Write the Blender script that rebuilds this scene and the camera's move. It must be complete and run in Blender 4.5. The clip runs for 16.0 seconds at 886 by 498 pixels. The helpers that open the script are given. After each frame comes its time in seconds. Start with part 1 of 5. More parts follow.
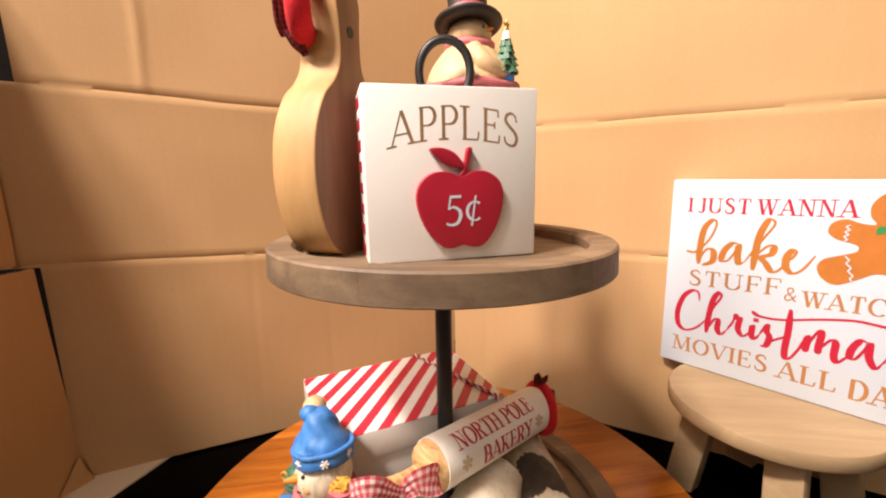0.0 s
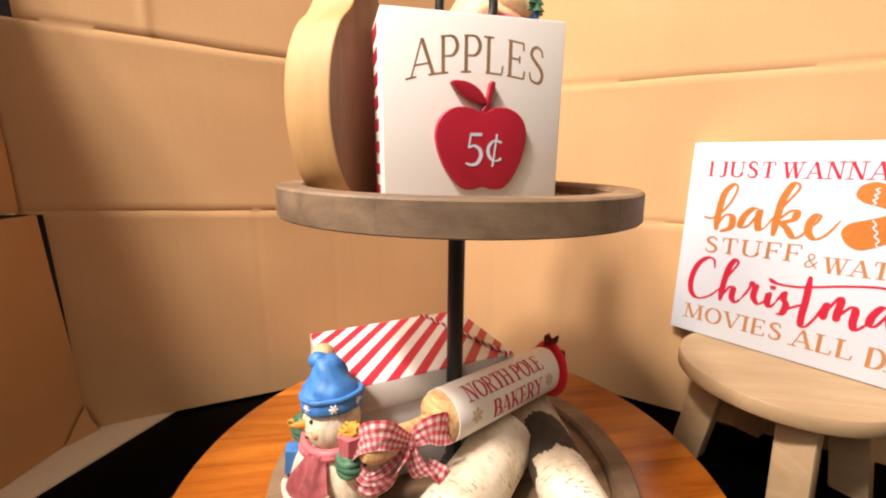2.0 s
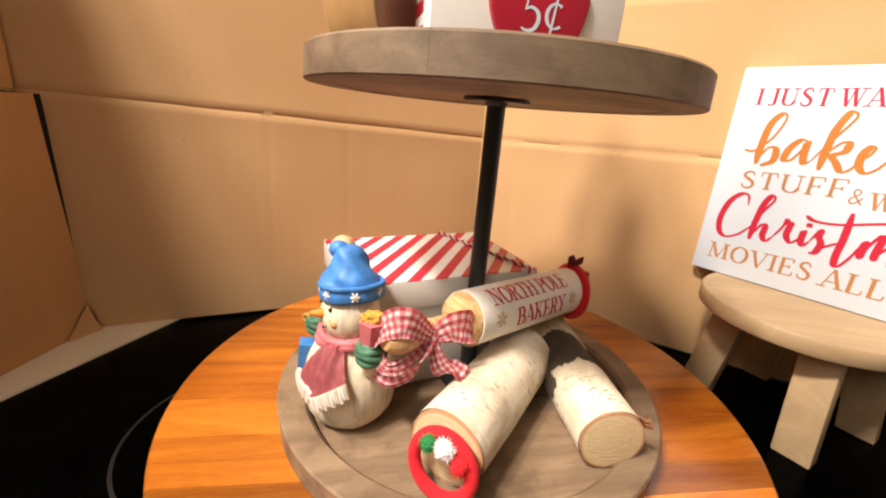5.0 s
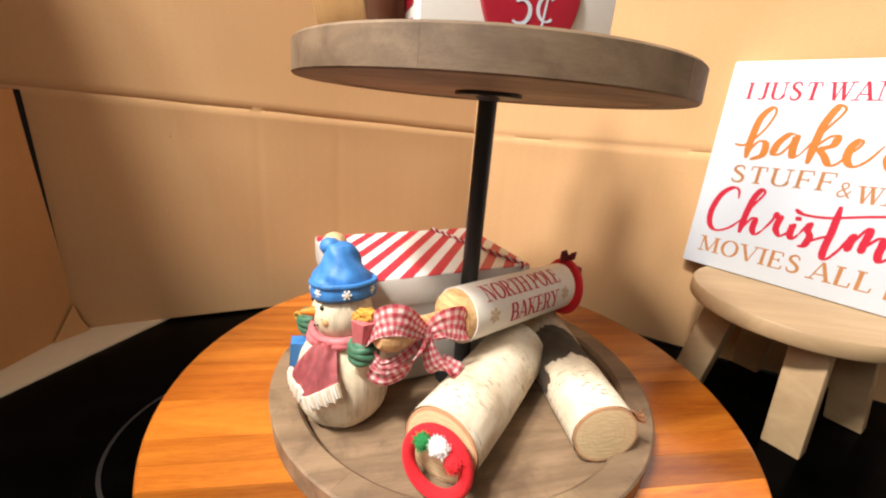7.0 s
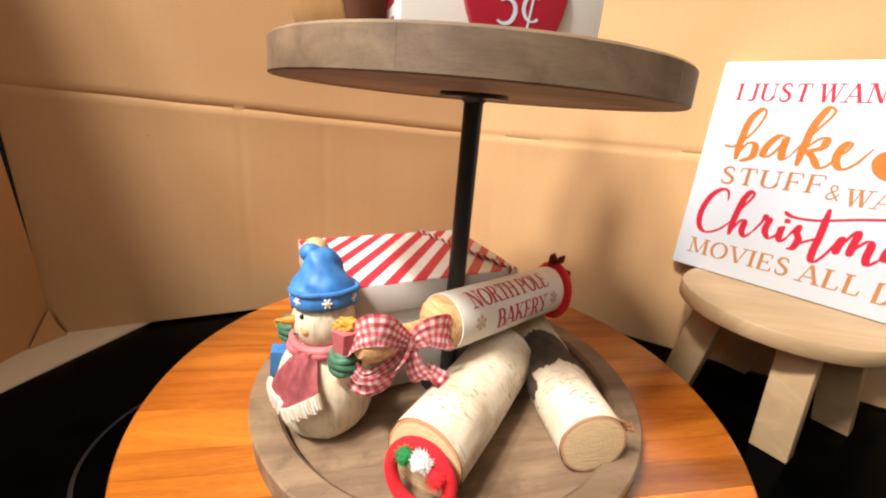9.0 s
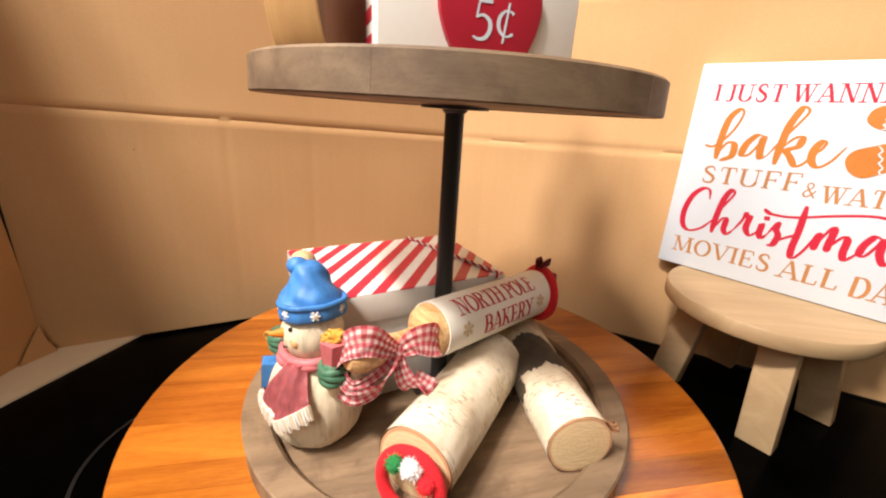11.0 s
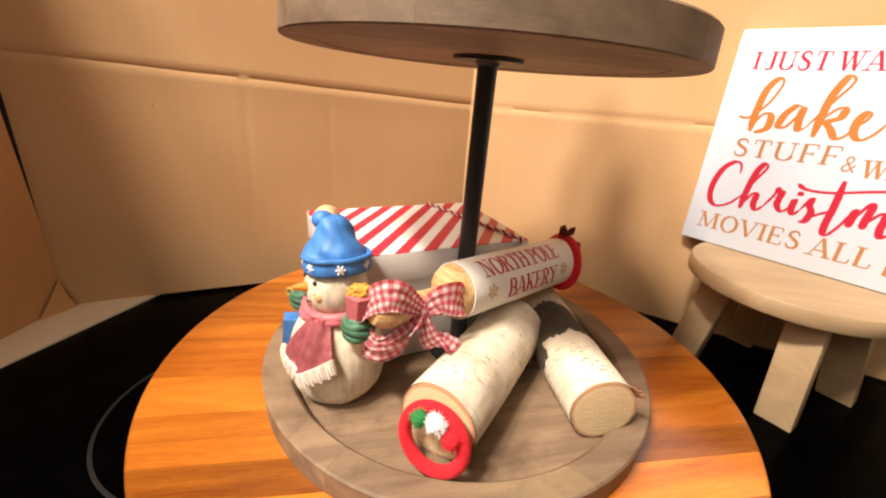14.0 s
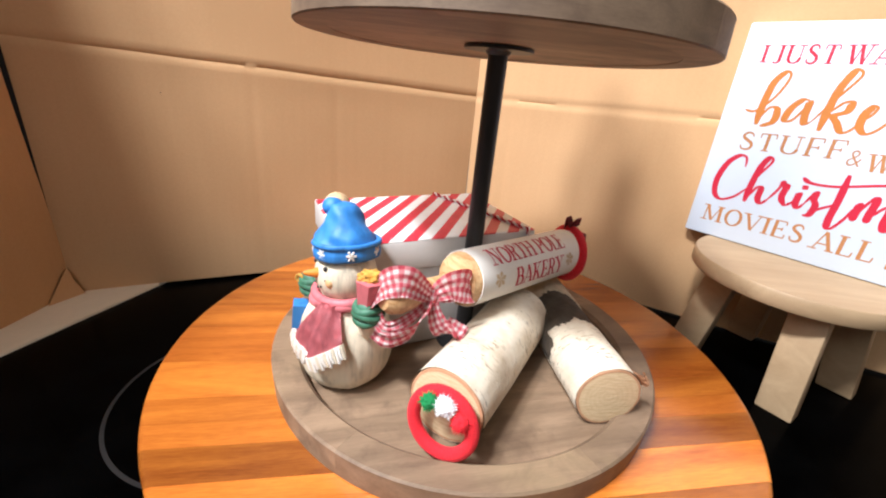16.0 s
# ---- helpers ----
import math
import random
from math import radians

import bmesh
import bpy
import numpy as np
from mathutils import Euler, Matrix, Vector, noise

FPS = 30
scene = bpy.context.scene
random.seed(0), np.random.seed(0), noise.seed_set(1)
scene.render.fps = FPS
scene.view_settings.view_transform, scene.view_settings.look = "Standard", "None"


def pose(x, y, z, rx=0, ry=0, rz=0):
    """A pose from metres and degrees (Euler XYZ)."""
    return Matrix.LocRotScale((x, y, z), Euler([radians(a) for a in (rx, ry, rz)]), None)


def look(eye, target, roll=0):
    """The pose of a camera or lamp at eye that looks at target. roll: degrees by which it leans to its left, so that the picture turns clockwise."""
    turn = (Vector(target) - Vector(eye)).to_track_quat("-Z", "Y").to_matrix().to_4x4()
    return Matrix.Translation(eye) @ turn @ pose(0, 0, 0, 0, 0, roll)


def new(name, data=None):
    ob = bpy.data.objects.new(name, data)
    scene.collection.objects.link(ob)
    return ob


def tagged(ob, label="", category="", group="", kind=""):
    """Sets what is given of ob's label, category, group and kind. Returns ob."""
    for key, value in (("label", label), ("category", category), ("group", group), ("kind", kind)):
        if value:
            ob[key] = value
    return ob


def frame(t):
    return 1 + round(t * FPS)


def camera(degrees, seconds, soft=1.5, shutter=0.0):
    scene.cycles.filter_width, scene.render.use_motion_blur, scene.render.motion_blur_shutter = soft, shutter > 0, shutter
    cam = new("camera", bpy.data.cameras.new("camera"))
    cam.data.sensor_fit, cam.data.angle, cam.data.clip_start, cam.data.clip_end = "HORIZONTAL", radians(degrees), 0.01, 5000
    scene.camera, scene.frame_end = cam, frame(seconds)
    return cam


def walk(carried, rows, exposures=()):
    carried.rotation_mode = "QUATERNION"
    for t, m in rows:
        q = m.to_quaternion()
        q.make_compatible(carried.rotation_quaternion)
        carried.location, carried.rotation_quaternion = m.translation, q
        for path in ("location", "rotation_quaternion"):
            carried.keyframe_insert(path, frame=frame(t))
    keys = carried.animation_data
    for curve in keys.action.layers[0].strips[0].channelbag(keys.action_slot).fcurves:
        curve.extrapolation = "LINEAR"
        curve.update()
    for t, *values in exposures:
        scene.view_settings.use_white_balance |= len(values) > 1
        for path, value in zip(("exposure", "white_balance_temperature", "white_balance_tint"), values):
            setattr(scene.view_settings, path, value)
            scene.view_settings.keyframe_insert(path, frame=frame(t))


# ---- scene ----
cam = camera(93.8, 16.0, soft=2.1)
ROWS = [
    (0.0, 0.0440, -0.3363, 0.3680, 7.15, -10.45, 1.11),
    (0.5, 0.0433, -0.3333, 0.3645, 7.11, -10.71, 0.99),
    (1.0, 0.0427, -0.3313, 0.3620, 7.11, -11.08, 0.72),
    (1.5, 0.0435, -0.3314, 0.3606, 7.33, -11.80, 0.27),
    (2.0, 0.0329, -0.3319, 0.3394, 7.70, -12.91, -0.37),
    (2.5, 0.0287, -0.3312, 0.3250, 7.99, -14.07, -1.34),
    (3.0, 0.0223, -0.3301, 0.3068, 8.42, -15.36, -2.25),
    (3.5, 0.0199, -0.3311, 0.2952, 8.79, -16.50, -3.08),
    (6.0, 0.0044, -0.3253, 0.2838, 8.31, -18.69, -4.43),
    (6.5, 0.0071, -0.3299, 0.2853, 7.94, -18.75, -4.16),
    (7.0, 0.0089, -0.3249, 0.2839, 7.32, -18.77, -4.05),
    (7.5, 0.0262, -0.3100, 0.3047, 6.59, -18.16, -3.88),
    (8.0, 0.0102, -0.3206, 0.2840, 6.65, -19.01, -4.00),
    (8.5, 0.0116, -0.3152, 0.2815, 6.43, -19.28, -4.30),
    (9.0, 0.0131, -0.3143, 0.2879, 6.35, -19.19, -4.32),
    (9.5, 0.0089, -0.3196, 0.2914, 5.79, -18.79, -3.90),
    (12.0, 0.0246, -0.3143, 0.2987, 5.12, -19.83, -2.88),
    (12.5, 0.0177, -0.3175, 0.2940, 5.72, -20.19, -3.19),
    (13.0, 0.0112, -0.3188, 0.2872, 6.22, -20.93, -3.68),
    (13.5, 0.0067, -0.3194, 0.2828, 6.52, -21.37, -3.91),
    (14.0, 0.0062, -0.3165, 0.2784, 6.59, -21.88, -4.43),
    (14.5, 0.0042, -0.3166, 0.2747, 6.65, -22.22, -4.81),
    (15.0, 0.0015, -0.3211, 0.2804, 6.83, -22.14, -4.80),
    (15.5, 0.0019, -0.3205, 0.2757, 6.76, -22.38, -4.83),
    (16.0, 0.0009, -0.3219, 0.2746, 6.81, -22.64, -4.94),
]
LOOK = [
    (0.0, -0.10, 6900, 19), (2.5, 0.02, 6850, 18), (3.5, 0.02, 7100, 15), (6.0, 0.11, 6450, 12), (7.0, 0.12, 6350, 10), (9.5, 0.11, 6450, 12),
    (12.0, 0.06, 6850, 15), (13.5, 0.05, 7200, 19), (14.5, 0.13, 6350, 12), (16.0, 0.18, 5450, 10),
]
walk(cam, [(t, pose(x, y, z, 90 + pitch, roll, yaw)) for t, x, y, z, yaw, pitch, roll in ROWS], LOOK)

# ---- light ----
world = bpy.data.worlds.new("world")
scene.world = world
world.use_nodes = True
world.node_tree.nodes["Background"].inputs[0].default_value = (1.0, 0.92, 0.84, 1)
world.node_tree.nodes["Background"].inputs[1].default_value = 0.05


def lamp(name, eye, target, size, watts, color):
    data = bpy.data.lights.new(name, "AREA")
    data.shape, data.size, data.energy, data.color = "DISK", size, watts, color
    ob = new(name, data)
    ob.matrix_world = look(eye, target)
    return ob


lamp("kitchen_lamp", (-0.816, -1.150, 2.20), (0.05, 0.10, 0.20), 0.26, 66, (1.0, 0.92, 0.82))
lamp("kitchen_lamp", (-1.160, -1.010, 2.33), (0.05, 0.10, 0.20), 0.26, 66, (1.0, 0.92, 0.82))
# Added fill from the far left, no known source; brightens wall_east and the pin.
lamp("side_lamp", (-1.45, -0.50, 1.80), (0.05, 0.10, 0.15), 0.5, 36, (1.0, 0.92, 0.82))
# Added soft frontal fill with no known source, well below the ceiling.
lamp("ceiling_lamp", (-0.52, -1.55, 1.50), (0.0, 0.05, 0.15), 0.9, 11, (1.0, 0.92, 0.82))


# ---- materials ----
def shader(name, rough=0.6, metal=0.0):
    m = bpy.data.materials.new(name)
    m.use_nodes = True
    nt = m.node_tree
    b = nt.nodes["Principled BSDF"]
    b.inputs["Roughness"].default_value = rough
    b.inputs["Metallic"].default_value = metal
    return m, nt, b


def node(nt, kind, **values):
    n = nt.nodes.new(kind)
    for k, v in values.items():
        if k in n.inputs:
            n.inputs[k].default_value = v
    return n


def coords(nt, scale=(1, 1, 1), kind="Object", turn=(0, 0, 0)):
    tc = nt.nodes.new("ShaderNodeTexCoord")
    mp = nt.nodes.new("ShaderNodeMapping")
    mp.inputs["Scale"].default_value = scale
    mp.inputs["Rotation"].default_value = [radians(a) for a in turn]
    nt.links.new(tc.outputs[kind], mp.inputs["Vector"])
    return mp.outputs["Vector"]


def noise_of(nt, vec, scale, detail=4.0, rough=0.55, distort=0.0):
    n = node(nt, "ShaderNodeTexNoise", Scale=scale, Detail=detail, Roughness=rough, Distortion=distort)
    nt.links.new(vec, n.inputs["Vector"])
    return n.outputs["Fac"]


def ramp(nt, fac, stops):
    r = nt.nodes.new("ShaderNodeValToRGB")
    el = r.color_ramp.elements
    while len(el) < len(stops):
        el.new(0.5)
    for e, (p, c) in zip(el, stops):
        e.position, e.color = p, (*c, 1)
    nt.links.new(fac, r.inputs["Fac"])
    return r.outputs["Color"]


def mix(nt, fac, a, b, blend="MIX"):
    m = nt.nodes.new("ShaderNodeMix")
    m.data_type, m.blend_type = "RGBA", blend
    for sock, v in ((m.inputs["Factor"], fac), (m.inputs["A"], a), (m.inputs["B"], b)):
        if isinstance(v, (int, float)):
            sock.default_value = v
        elif isinstance(v, tuple):
            sock.default_value = (*v, 1)
        else:
            nt.links.new(v, sock)
    return m.outputs["Result"]


def mathn(nt, op, a, b=0.0):
    m = nt.nodes.new("ShaderNodeMath")
    m.operation = op
    for i, v in enumerate((a, b)):
        if isinstance(v, (int, float)):
            m.inputs[i].default_value = v
        else:
            nt.links.new(v, m.inputs[i])
    return m.outputs[0]


def bump(nt, b, height, strength=0.3, distance=0.001):
    n = node(nt, "ShaderNodeBump", Strength=strength, Distance=distance)
    nt.links.new(height, n.inputs["Height"])
    nt.links.new(n.outputs["Normal"], b.inputs["Normal"])


def paint(name, color, rough=0.5, vary=0.12, grain=220.0, bumpy=0.15, dist=0.0006):
    """A painted or plain surface with a faint mottling at two scales."""
    m, nt, b = shader(name, rough)
    v = coords(nt)
    f = mathn(nt, "ADD", mathn(nt, "MULTIPLY", noise_of(nt, v, 25.0), 0.6), mathn(nt, "MULTIPLY", noise_of(nt, v, grain), 0.4))
    lo = tuple(c * (1 - vary) for c in color)
    hi = tuple(min(1.0, c * (1 + vary)) for c in color)
    nt.links.new(ramp(nt, f, [(0.3, lo), (0.7, hi)]), b.inputs["Base Color"])
    bump(nt, b, noise_of(nt, v, grain), bumpy, dist)
    return m


def wood(name, dark, light, scale=(1, 1, 1), ring=18.0, rough=0.5, turn=(0, 0, 0), vary=0.0, grain=1.0, coat=0.0, stain=0.0):
    """Wood with long fibres along local x."""
    m, nt, b = shader(name, rough)
    v = coords(nt, scale, turn=turn)
    info = nt.nodes.new("ShaderNodeObjectInfo")
    shift = nt.nodes.new("ShaderNodeVectorMath")
    shift.operation = "ADD"
    nt.links.new(v, shift.inputs[0])
    sc = mathn(nt, "MULTIPLY", info.outputs["Random"], 7.3)
    nt.links.new(sc, shift.inputs[1])
    st = nt.nodes.new("ShaderNodeMapping")
    st.inputs["Scale"].default_value = (1.0, 9.0, 9.0)
    nt.links.new(shift.outputs[0], st.inputs["Vector"])
    a = noise_of(nt, st.outputs["Vector"], ring, 5.0, 0.6, 0.8)
    fine = nt.nodes.new("ShaderNodeMapping")
    fine.inputs["Scale"].default_value = (1.0, 14.0, 14.0)
    nt.links.new(shift.outputs[0], fine.inputs["Vector"])
    f2 = noise_of(nt, fine.outputs["Vector"], 90.0, 3.0, 0.7)
    f = mathn(nt, "ADD", mathn(nt, "MULTIPLY", a, 0.75), mathn(nt, "MULTIPLY", f2, 0.25))
    mid = tuple((x + y) / 2 for x, y in zip(dark, light))
    col = ramp(nt, f, [(0.32, dark), (0.5, mid), (0.66, light)])
    if vary:
        k = mathn(nt, "ADD", mathn(nt, "MULTIPLY", info.outputs["Random"], vary), 1.0 - vary * 0.6)
        hsv = node(nt, "ShaderNodeHueSaturation")
        nt.links.new(k, hsv.inputs["Value"])
        nt.links.new(col, hsv.inputs["Color"])
        col = hsv.outputs["Color"]
    if stain:
        worn = ramp(nt, noise_of(nt, shift.outputs[0], 22.0, 6.0, 0.65, 0.6), [(0.50, (0, 0, 0)), (0.66, (1, 1, 1))])
        col = mix(nt, mathn(nt, "MULTIPLY", worn, stain), col, (0.085, 0.050, 0.030))
        pale = ramp(nt, noise_of(nt, shift.outputs[0], 9.0, 5.0, 0.6), [(0.56, (0, 0, 0)), (0.70, (1, 1, 1))])
        col = mix(nt, mathn(nt, "MULTIPLY", pale, stain * 0.55), col, (0.34, 0.25, 0.13))
    nt.links.new(col, b.inputs["Base Color"])
    b.inputs["Coat Weight"].default_value = coat
    b.inputs["Coat Roughness"].default_value = 0.25
    bump(nt, b, f, 0.25 * grain, 0.0008)
    return m


def cardboard(name):
    m, nt, b = shader(name, 0.85)
    v = coords(nt)
    big = noise_of(nt, v, 3.0, 3.0)
    st = coords(nt, (34.0, 34.0, 0.8))
    flute = noise_of(nt, st, 4.0, 2.0)
    fib = noise_of(nt, v, 400.0, 3.0)
    f = mathn(nt, "ADD", mathn(nt, "ADD", mathn(nt, "MULTIPLY", big, 0.62), mathn(nt, "MULTIPLY", flute, 0.09)), mathn(nt, "MULTIPLY", fib, 0.22))
    nt.links.new(ramp(nt, f, [(0.35, (0.500, 0.300, 0.138)), (0.65, (0.585, 0.365, 0.182))]), b.inputs["Base Color"])
    bump(nt, b, mathn(nt, "ADD", flute, mathn(nt, "MULTIPLY", fib, 0.3)), 0.06, 0.0010)
    return m


M_CARD = cardboard("cardboard")
M_TRAY = wood("weathered_grey_wood", (0.134, 0.085, 0.049), (0.298, 0.200, 0.121), ring=5.0, rough=0.6, vary=0.55, stain=0.6)
M_ACACIA = wood("oiled_acacia", (0.24, 0.047, 0.005), (0.67, 0.222, 0.024), ring=3.2, rough=0.24, vary=0.75, coat=0.4, grain=0.15)
M_PALE = wood("pale_stained_wood", (0.35, 0.236, 0.126), (0.46, 0.325, 0.185), ring=5.0, rough=0.55, vary=0.12)
M_BOARD = wood("honey_wood", (0.43, 0.235, 0.085), (0.55, 0.325, 0.135), ring=5.0, rough=0.62, turn=(0, 90, 0))
M_BLACK = paint("black_iron", (0.012, 0.011, 0.011), 0.45, 0.3, 500)
M_WHITE = paint("white_paint", (0.82, 0.80, 0.76), 0.45, 0.03)
M_WHITE2 = paint("bright_white_paint", (0.57, 0.63, 0.71), 0.4, 0.02)
M_RED = paint("apple_red_paint", (0.36, 0.009, 0.026), 0.42, 0.06)
M_GREYCARD = paint("pale_grey_card", (0.60, 0.57, 0.53), 0.6, 0.04)
M_CREAM = paint("cream_laminate", (0.70, 0.62, 0.48), 0.4, 0.05)
# Near-black, almost no specular: gives the cardboard gaps their shade; also the range body.
M_DARK = paint("black_body_and_gap_shade", (0.009, 0.007, 0.006), 0.8, 0.3)
M_DARK.node_tree.nodes["Principled BSDF"].inputs["Specular IOR Level"].default_value = 0.05
M_WALL = paint("room_paint", (0.20, 0.18, 0.155), 0.8, 0.04)


def glass_top(name):
    m, nt, b = shader(name, 0.12)
    v = coords(nt)
    nt.links.new(ramp(nt, noise_of(nt, v, 30.0), [(0.3, (0.0003, 0.0003, 0.0003)), (0.7, (0.0009, 0.0009, 0.0009))]), b.inputs["Base Color"])
    nt.links.new(ramp(nt, noise_of(nt, v, 14.0, 6.0), [(0.3, (0.10, 0.10, 0.10)), (0.8, (0.3, 0.3, 0.3))]), b.inputs["Roughness"])
    b.inputs["Specular IOR Level"].default_value = 0.12
    b.inputs["IOR"].default_value = 1.12
    return m


M_GLASS = glass_top("black_cooktop_glass")


# ---- mesh helpers ----
def mesh_of(name, bm, mats, smooth=True, angle=35):
    me = bpy.data.meshes.new(name)
    bmesh.ops.recalc_face_normals(bm, faces=bm.faces)
    bm.to_mesh(me)
    bm.free()
    for m in mats if isinstance(mats, (list, tuple)) else [mats]:
        me.materials.append(m)
    if smooth:
        me.shade_smooth()
        me.set_sharp_from_angle(angle=radians(angle))
    return me


def part(name, bm, mats, parent=None, label="", m=None, smooth=True, angle=35):
    """One mesh object under a thing, or a thing of its own."""
    ob = new(name, mesh_of(name, bm, mats, smooth, angle))
    if m is not None:
        ob.matrix_basis = m
    ob.parent = parent
    return tagged(ob, label)


def thing(name, m, label, category, group="", kind=""):
    ob = new(name)
    ob.empty_display_size = 0.02
    ob.matrix_basis = m
    return tagged(ob, label, category, group, kind)


def block(sx, sy, sz, bevel=0.0, segs=2, at=(0, 0, 0)):
    """A box centred in x and y, standing on z = 0, with rounded edges."""
    bm = bmesh.new()
    bmesh.ops.create_cube(bm, size=1.0, matrix=Matrix.Translation(Vector(at) + Vector((0, 0, sz / 2))) @ Matrix.Diagonal((sx, sy, sz, 1)))
    if bevel:
        bmesh.ops.bevel(bm, geom=bm.edges[:], offset=bevel, segments=segs, profile=0.5, affect="EDGES")
    return bm


def lathe(profile, segs=64, bm=None, m=None, mat=0, wobble=None):
    """Turns a profile of (radius, height) about z; radius 0 closes an end."""
    bm = bm or bmesh.new()
    m = m or Matrix()
    rings = []
    for r, z in profile:
        if r <= 1e-6:
            rings.append([bm.verts.new(m @ Vector((0, 0, z)))])
        else:
            ring = []
            for i in range(segs):
                a = 2 * math.pi * i / segs
                k = wobble(a, z) if wobble else 1.0
                ring.append(bm.verts.new(m @ Vector((r * k * math.cos(a), r * k * math.sin(a), z))))
            rings.append(ring)
    for a, b in zip(rings, rings[1:]):
        for i in range(segs):
            j = (i + 1) % segs
            if len(a) == 1 and len(b) == 1:
                continue
            q = [a[0], b[i], b[j]] if len(a) == 1 else [a[i], b[0], a[j]] if len(b) == 1 else [a[i], b[i], b[j], a[j]]
            bm.faces.new(q).material_index = mat
    return bm


def tube(path, radius, segs=12, bm=None, closed=False, mat=0, flat=1.0):
    """A round tube along a path; radius is a number or a function of 0..1."""
    bm = bm or bmesh.new()
    pts = [Vector(p) for p in path]
    n = len(pts)
    rings, side = [], None
    for i, p in enumerate(pts):
        d = (pts[(i + 1) % n] - pts[i - 1]) if closed else (pts[min(i + 1, n - 1)] - pts[max(i - 1, 0)])
        d.normalize()
        if side is None:
            side = d.cross(Vector((0, 0, 1)))
            if side.length < 1e-3:
                side = d.cross(Vector((1, 0, 0)))
        side = (side - d * side.dot(d)).normalized()
        up = d.cross(side)
        r = radius(i / max(1, n - 1)) if callable(radius) else radius
        rings.append([bm.verts.new(p + (side * math.cos(2 * math.pi * k / segs) + up * math.sin(2 * math.pi * k / segs) * flat) * r) for k in range(segs)])
    pairs = list(zip(rings, rings[1:])) + ([(rings[-1], rings[0])] if closed else [])
    for a, b in pairs:
        for k in range(segs):
            bm.faces.new([a[k], a[(k + 1) % segs], b[(k + 1) % segs], b[k]]).material_index = mat
    if not closed:
        for ring in (rings[0], rings[-1]):
            bm.faces.new(ring).material_index = mat
    return bm


def ball(bm, at, size, mat=0, segs=20, m=None):
    """A rounded lump: an ellipsoid of half-sizes size."""
    s = size if isinstance(size, tuple) else (size, size, size)
    mm = (m or Matrix()) @ Matrix.Translation(at) @ Matrix.Diagonal((*s, 1))
    made = bmesh.ops.create_uvsphere(bm, u_segments=segs, v_segments=max(8, segs * 2 // 3), radius=1.0, matrix=mm)
    for v in made["verts"]:
        for f in v.link_faces:
            f.material_index = mat
    return made["verts"]


def slab(outline, depth, bevel=0.0, bm=None, mat=0):
    """A flat shape in x and z, of that depth along y (front at y = 0)."""
    bm = bm or bmesh.new()
    f = bm.faces.new([bm.verts.new((x, 0, z)) for x, z in outline])
    ext = bmesh.ops.extrude_face_region(bm, geom=[f])
    bmesh.ops.translate(bm, vec=(0, depth, 0), verts=[v for v in ext["geom"] if isinstance(v, bmesh.types.BMVert)])
    if bevel:
        rim = [e for e in bm.edges if len(e.link_faces) == 2 and {len(k.verts) > 4 for k in e.link_faces} == {True, False}]
        bmesh.ops.bevel(bm, geom=rim, offset=bevel, segments=3, profile=0.5, affect="EDGES")
    for k in bm.faces:
        k.material_index = mat
    return bm


def smooth_loop(pts, n=8, closed=True):
    """A Catmull-Rom curve through the points."""
    out, k = [], len(pts)
    for i in range(k if closed else k - 1):
        p = [Vector(pts[(i + j) % k] if closed else pts[min(max(i + j, 0), k - 1)]) for j in (-1, 0, 1, 2)]
        for s in range(n):
            t = s / n
            out.append(tuple(0.5 * (2 * p[1] + (p[2] - p[0]) * t + (2 * p[0] - 5 * p[1] + 4 * p[2] - p[3]) * t * t + (3 * p[1] - p[0] - 3 * p[2] + p[3]) * t ** 3)))
    if not closed:
        out.append(tuple(pts[-1]))
    return out


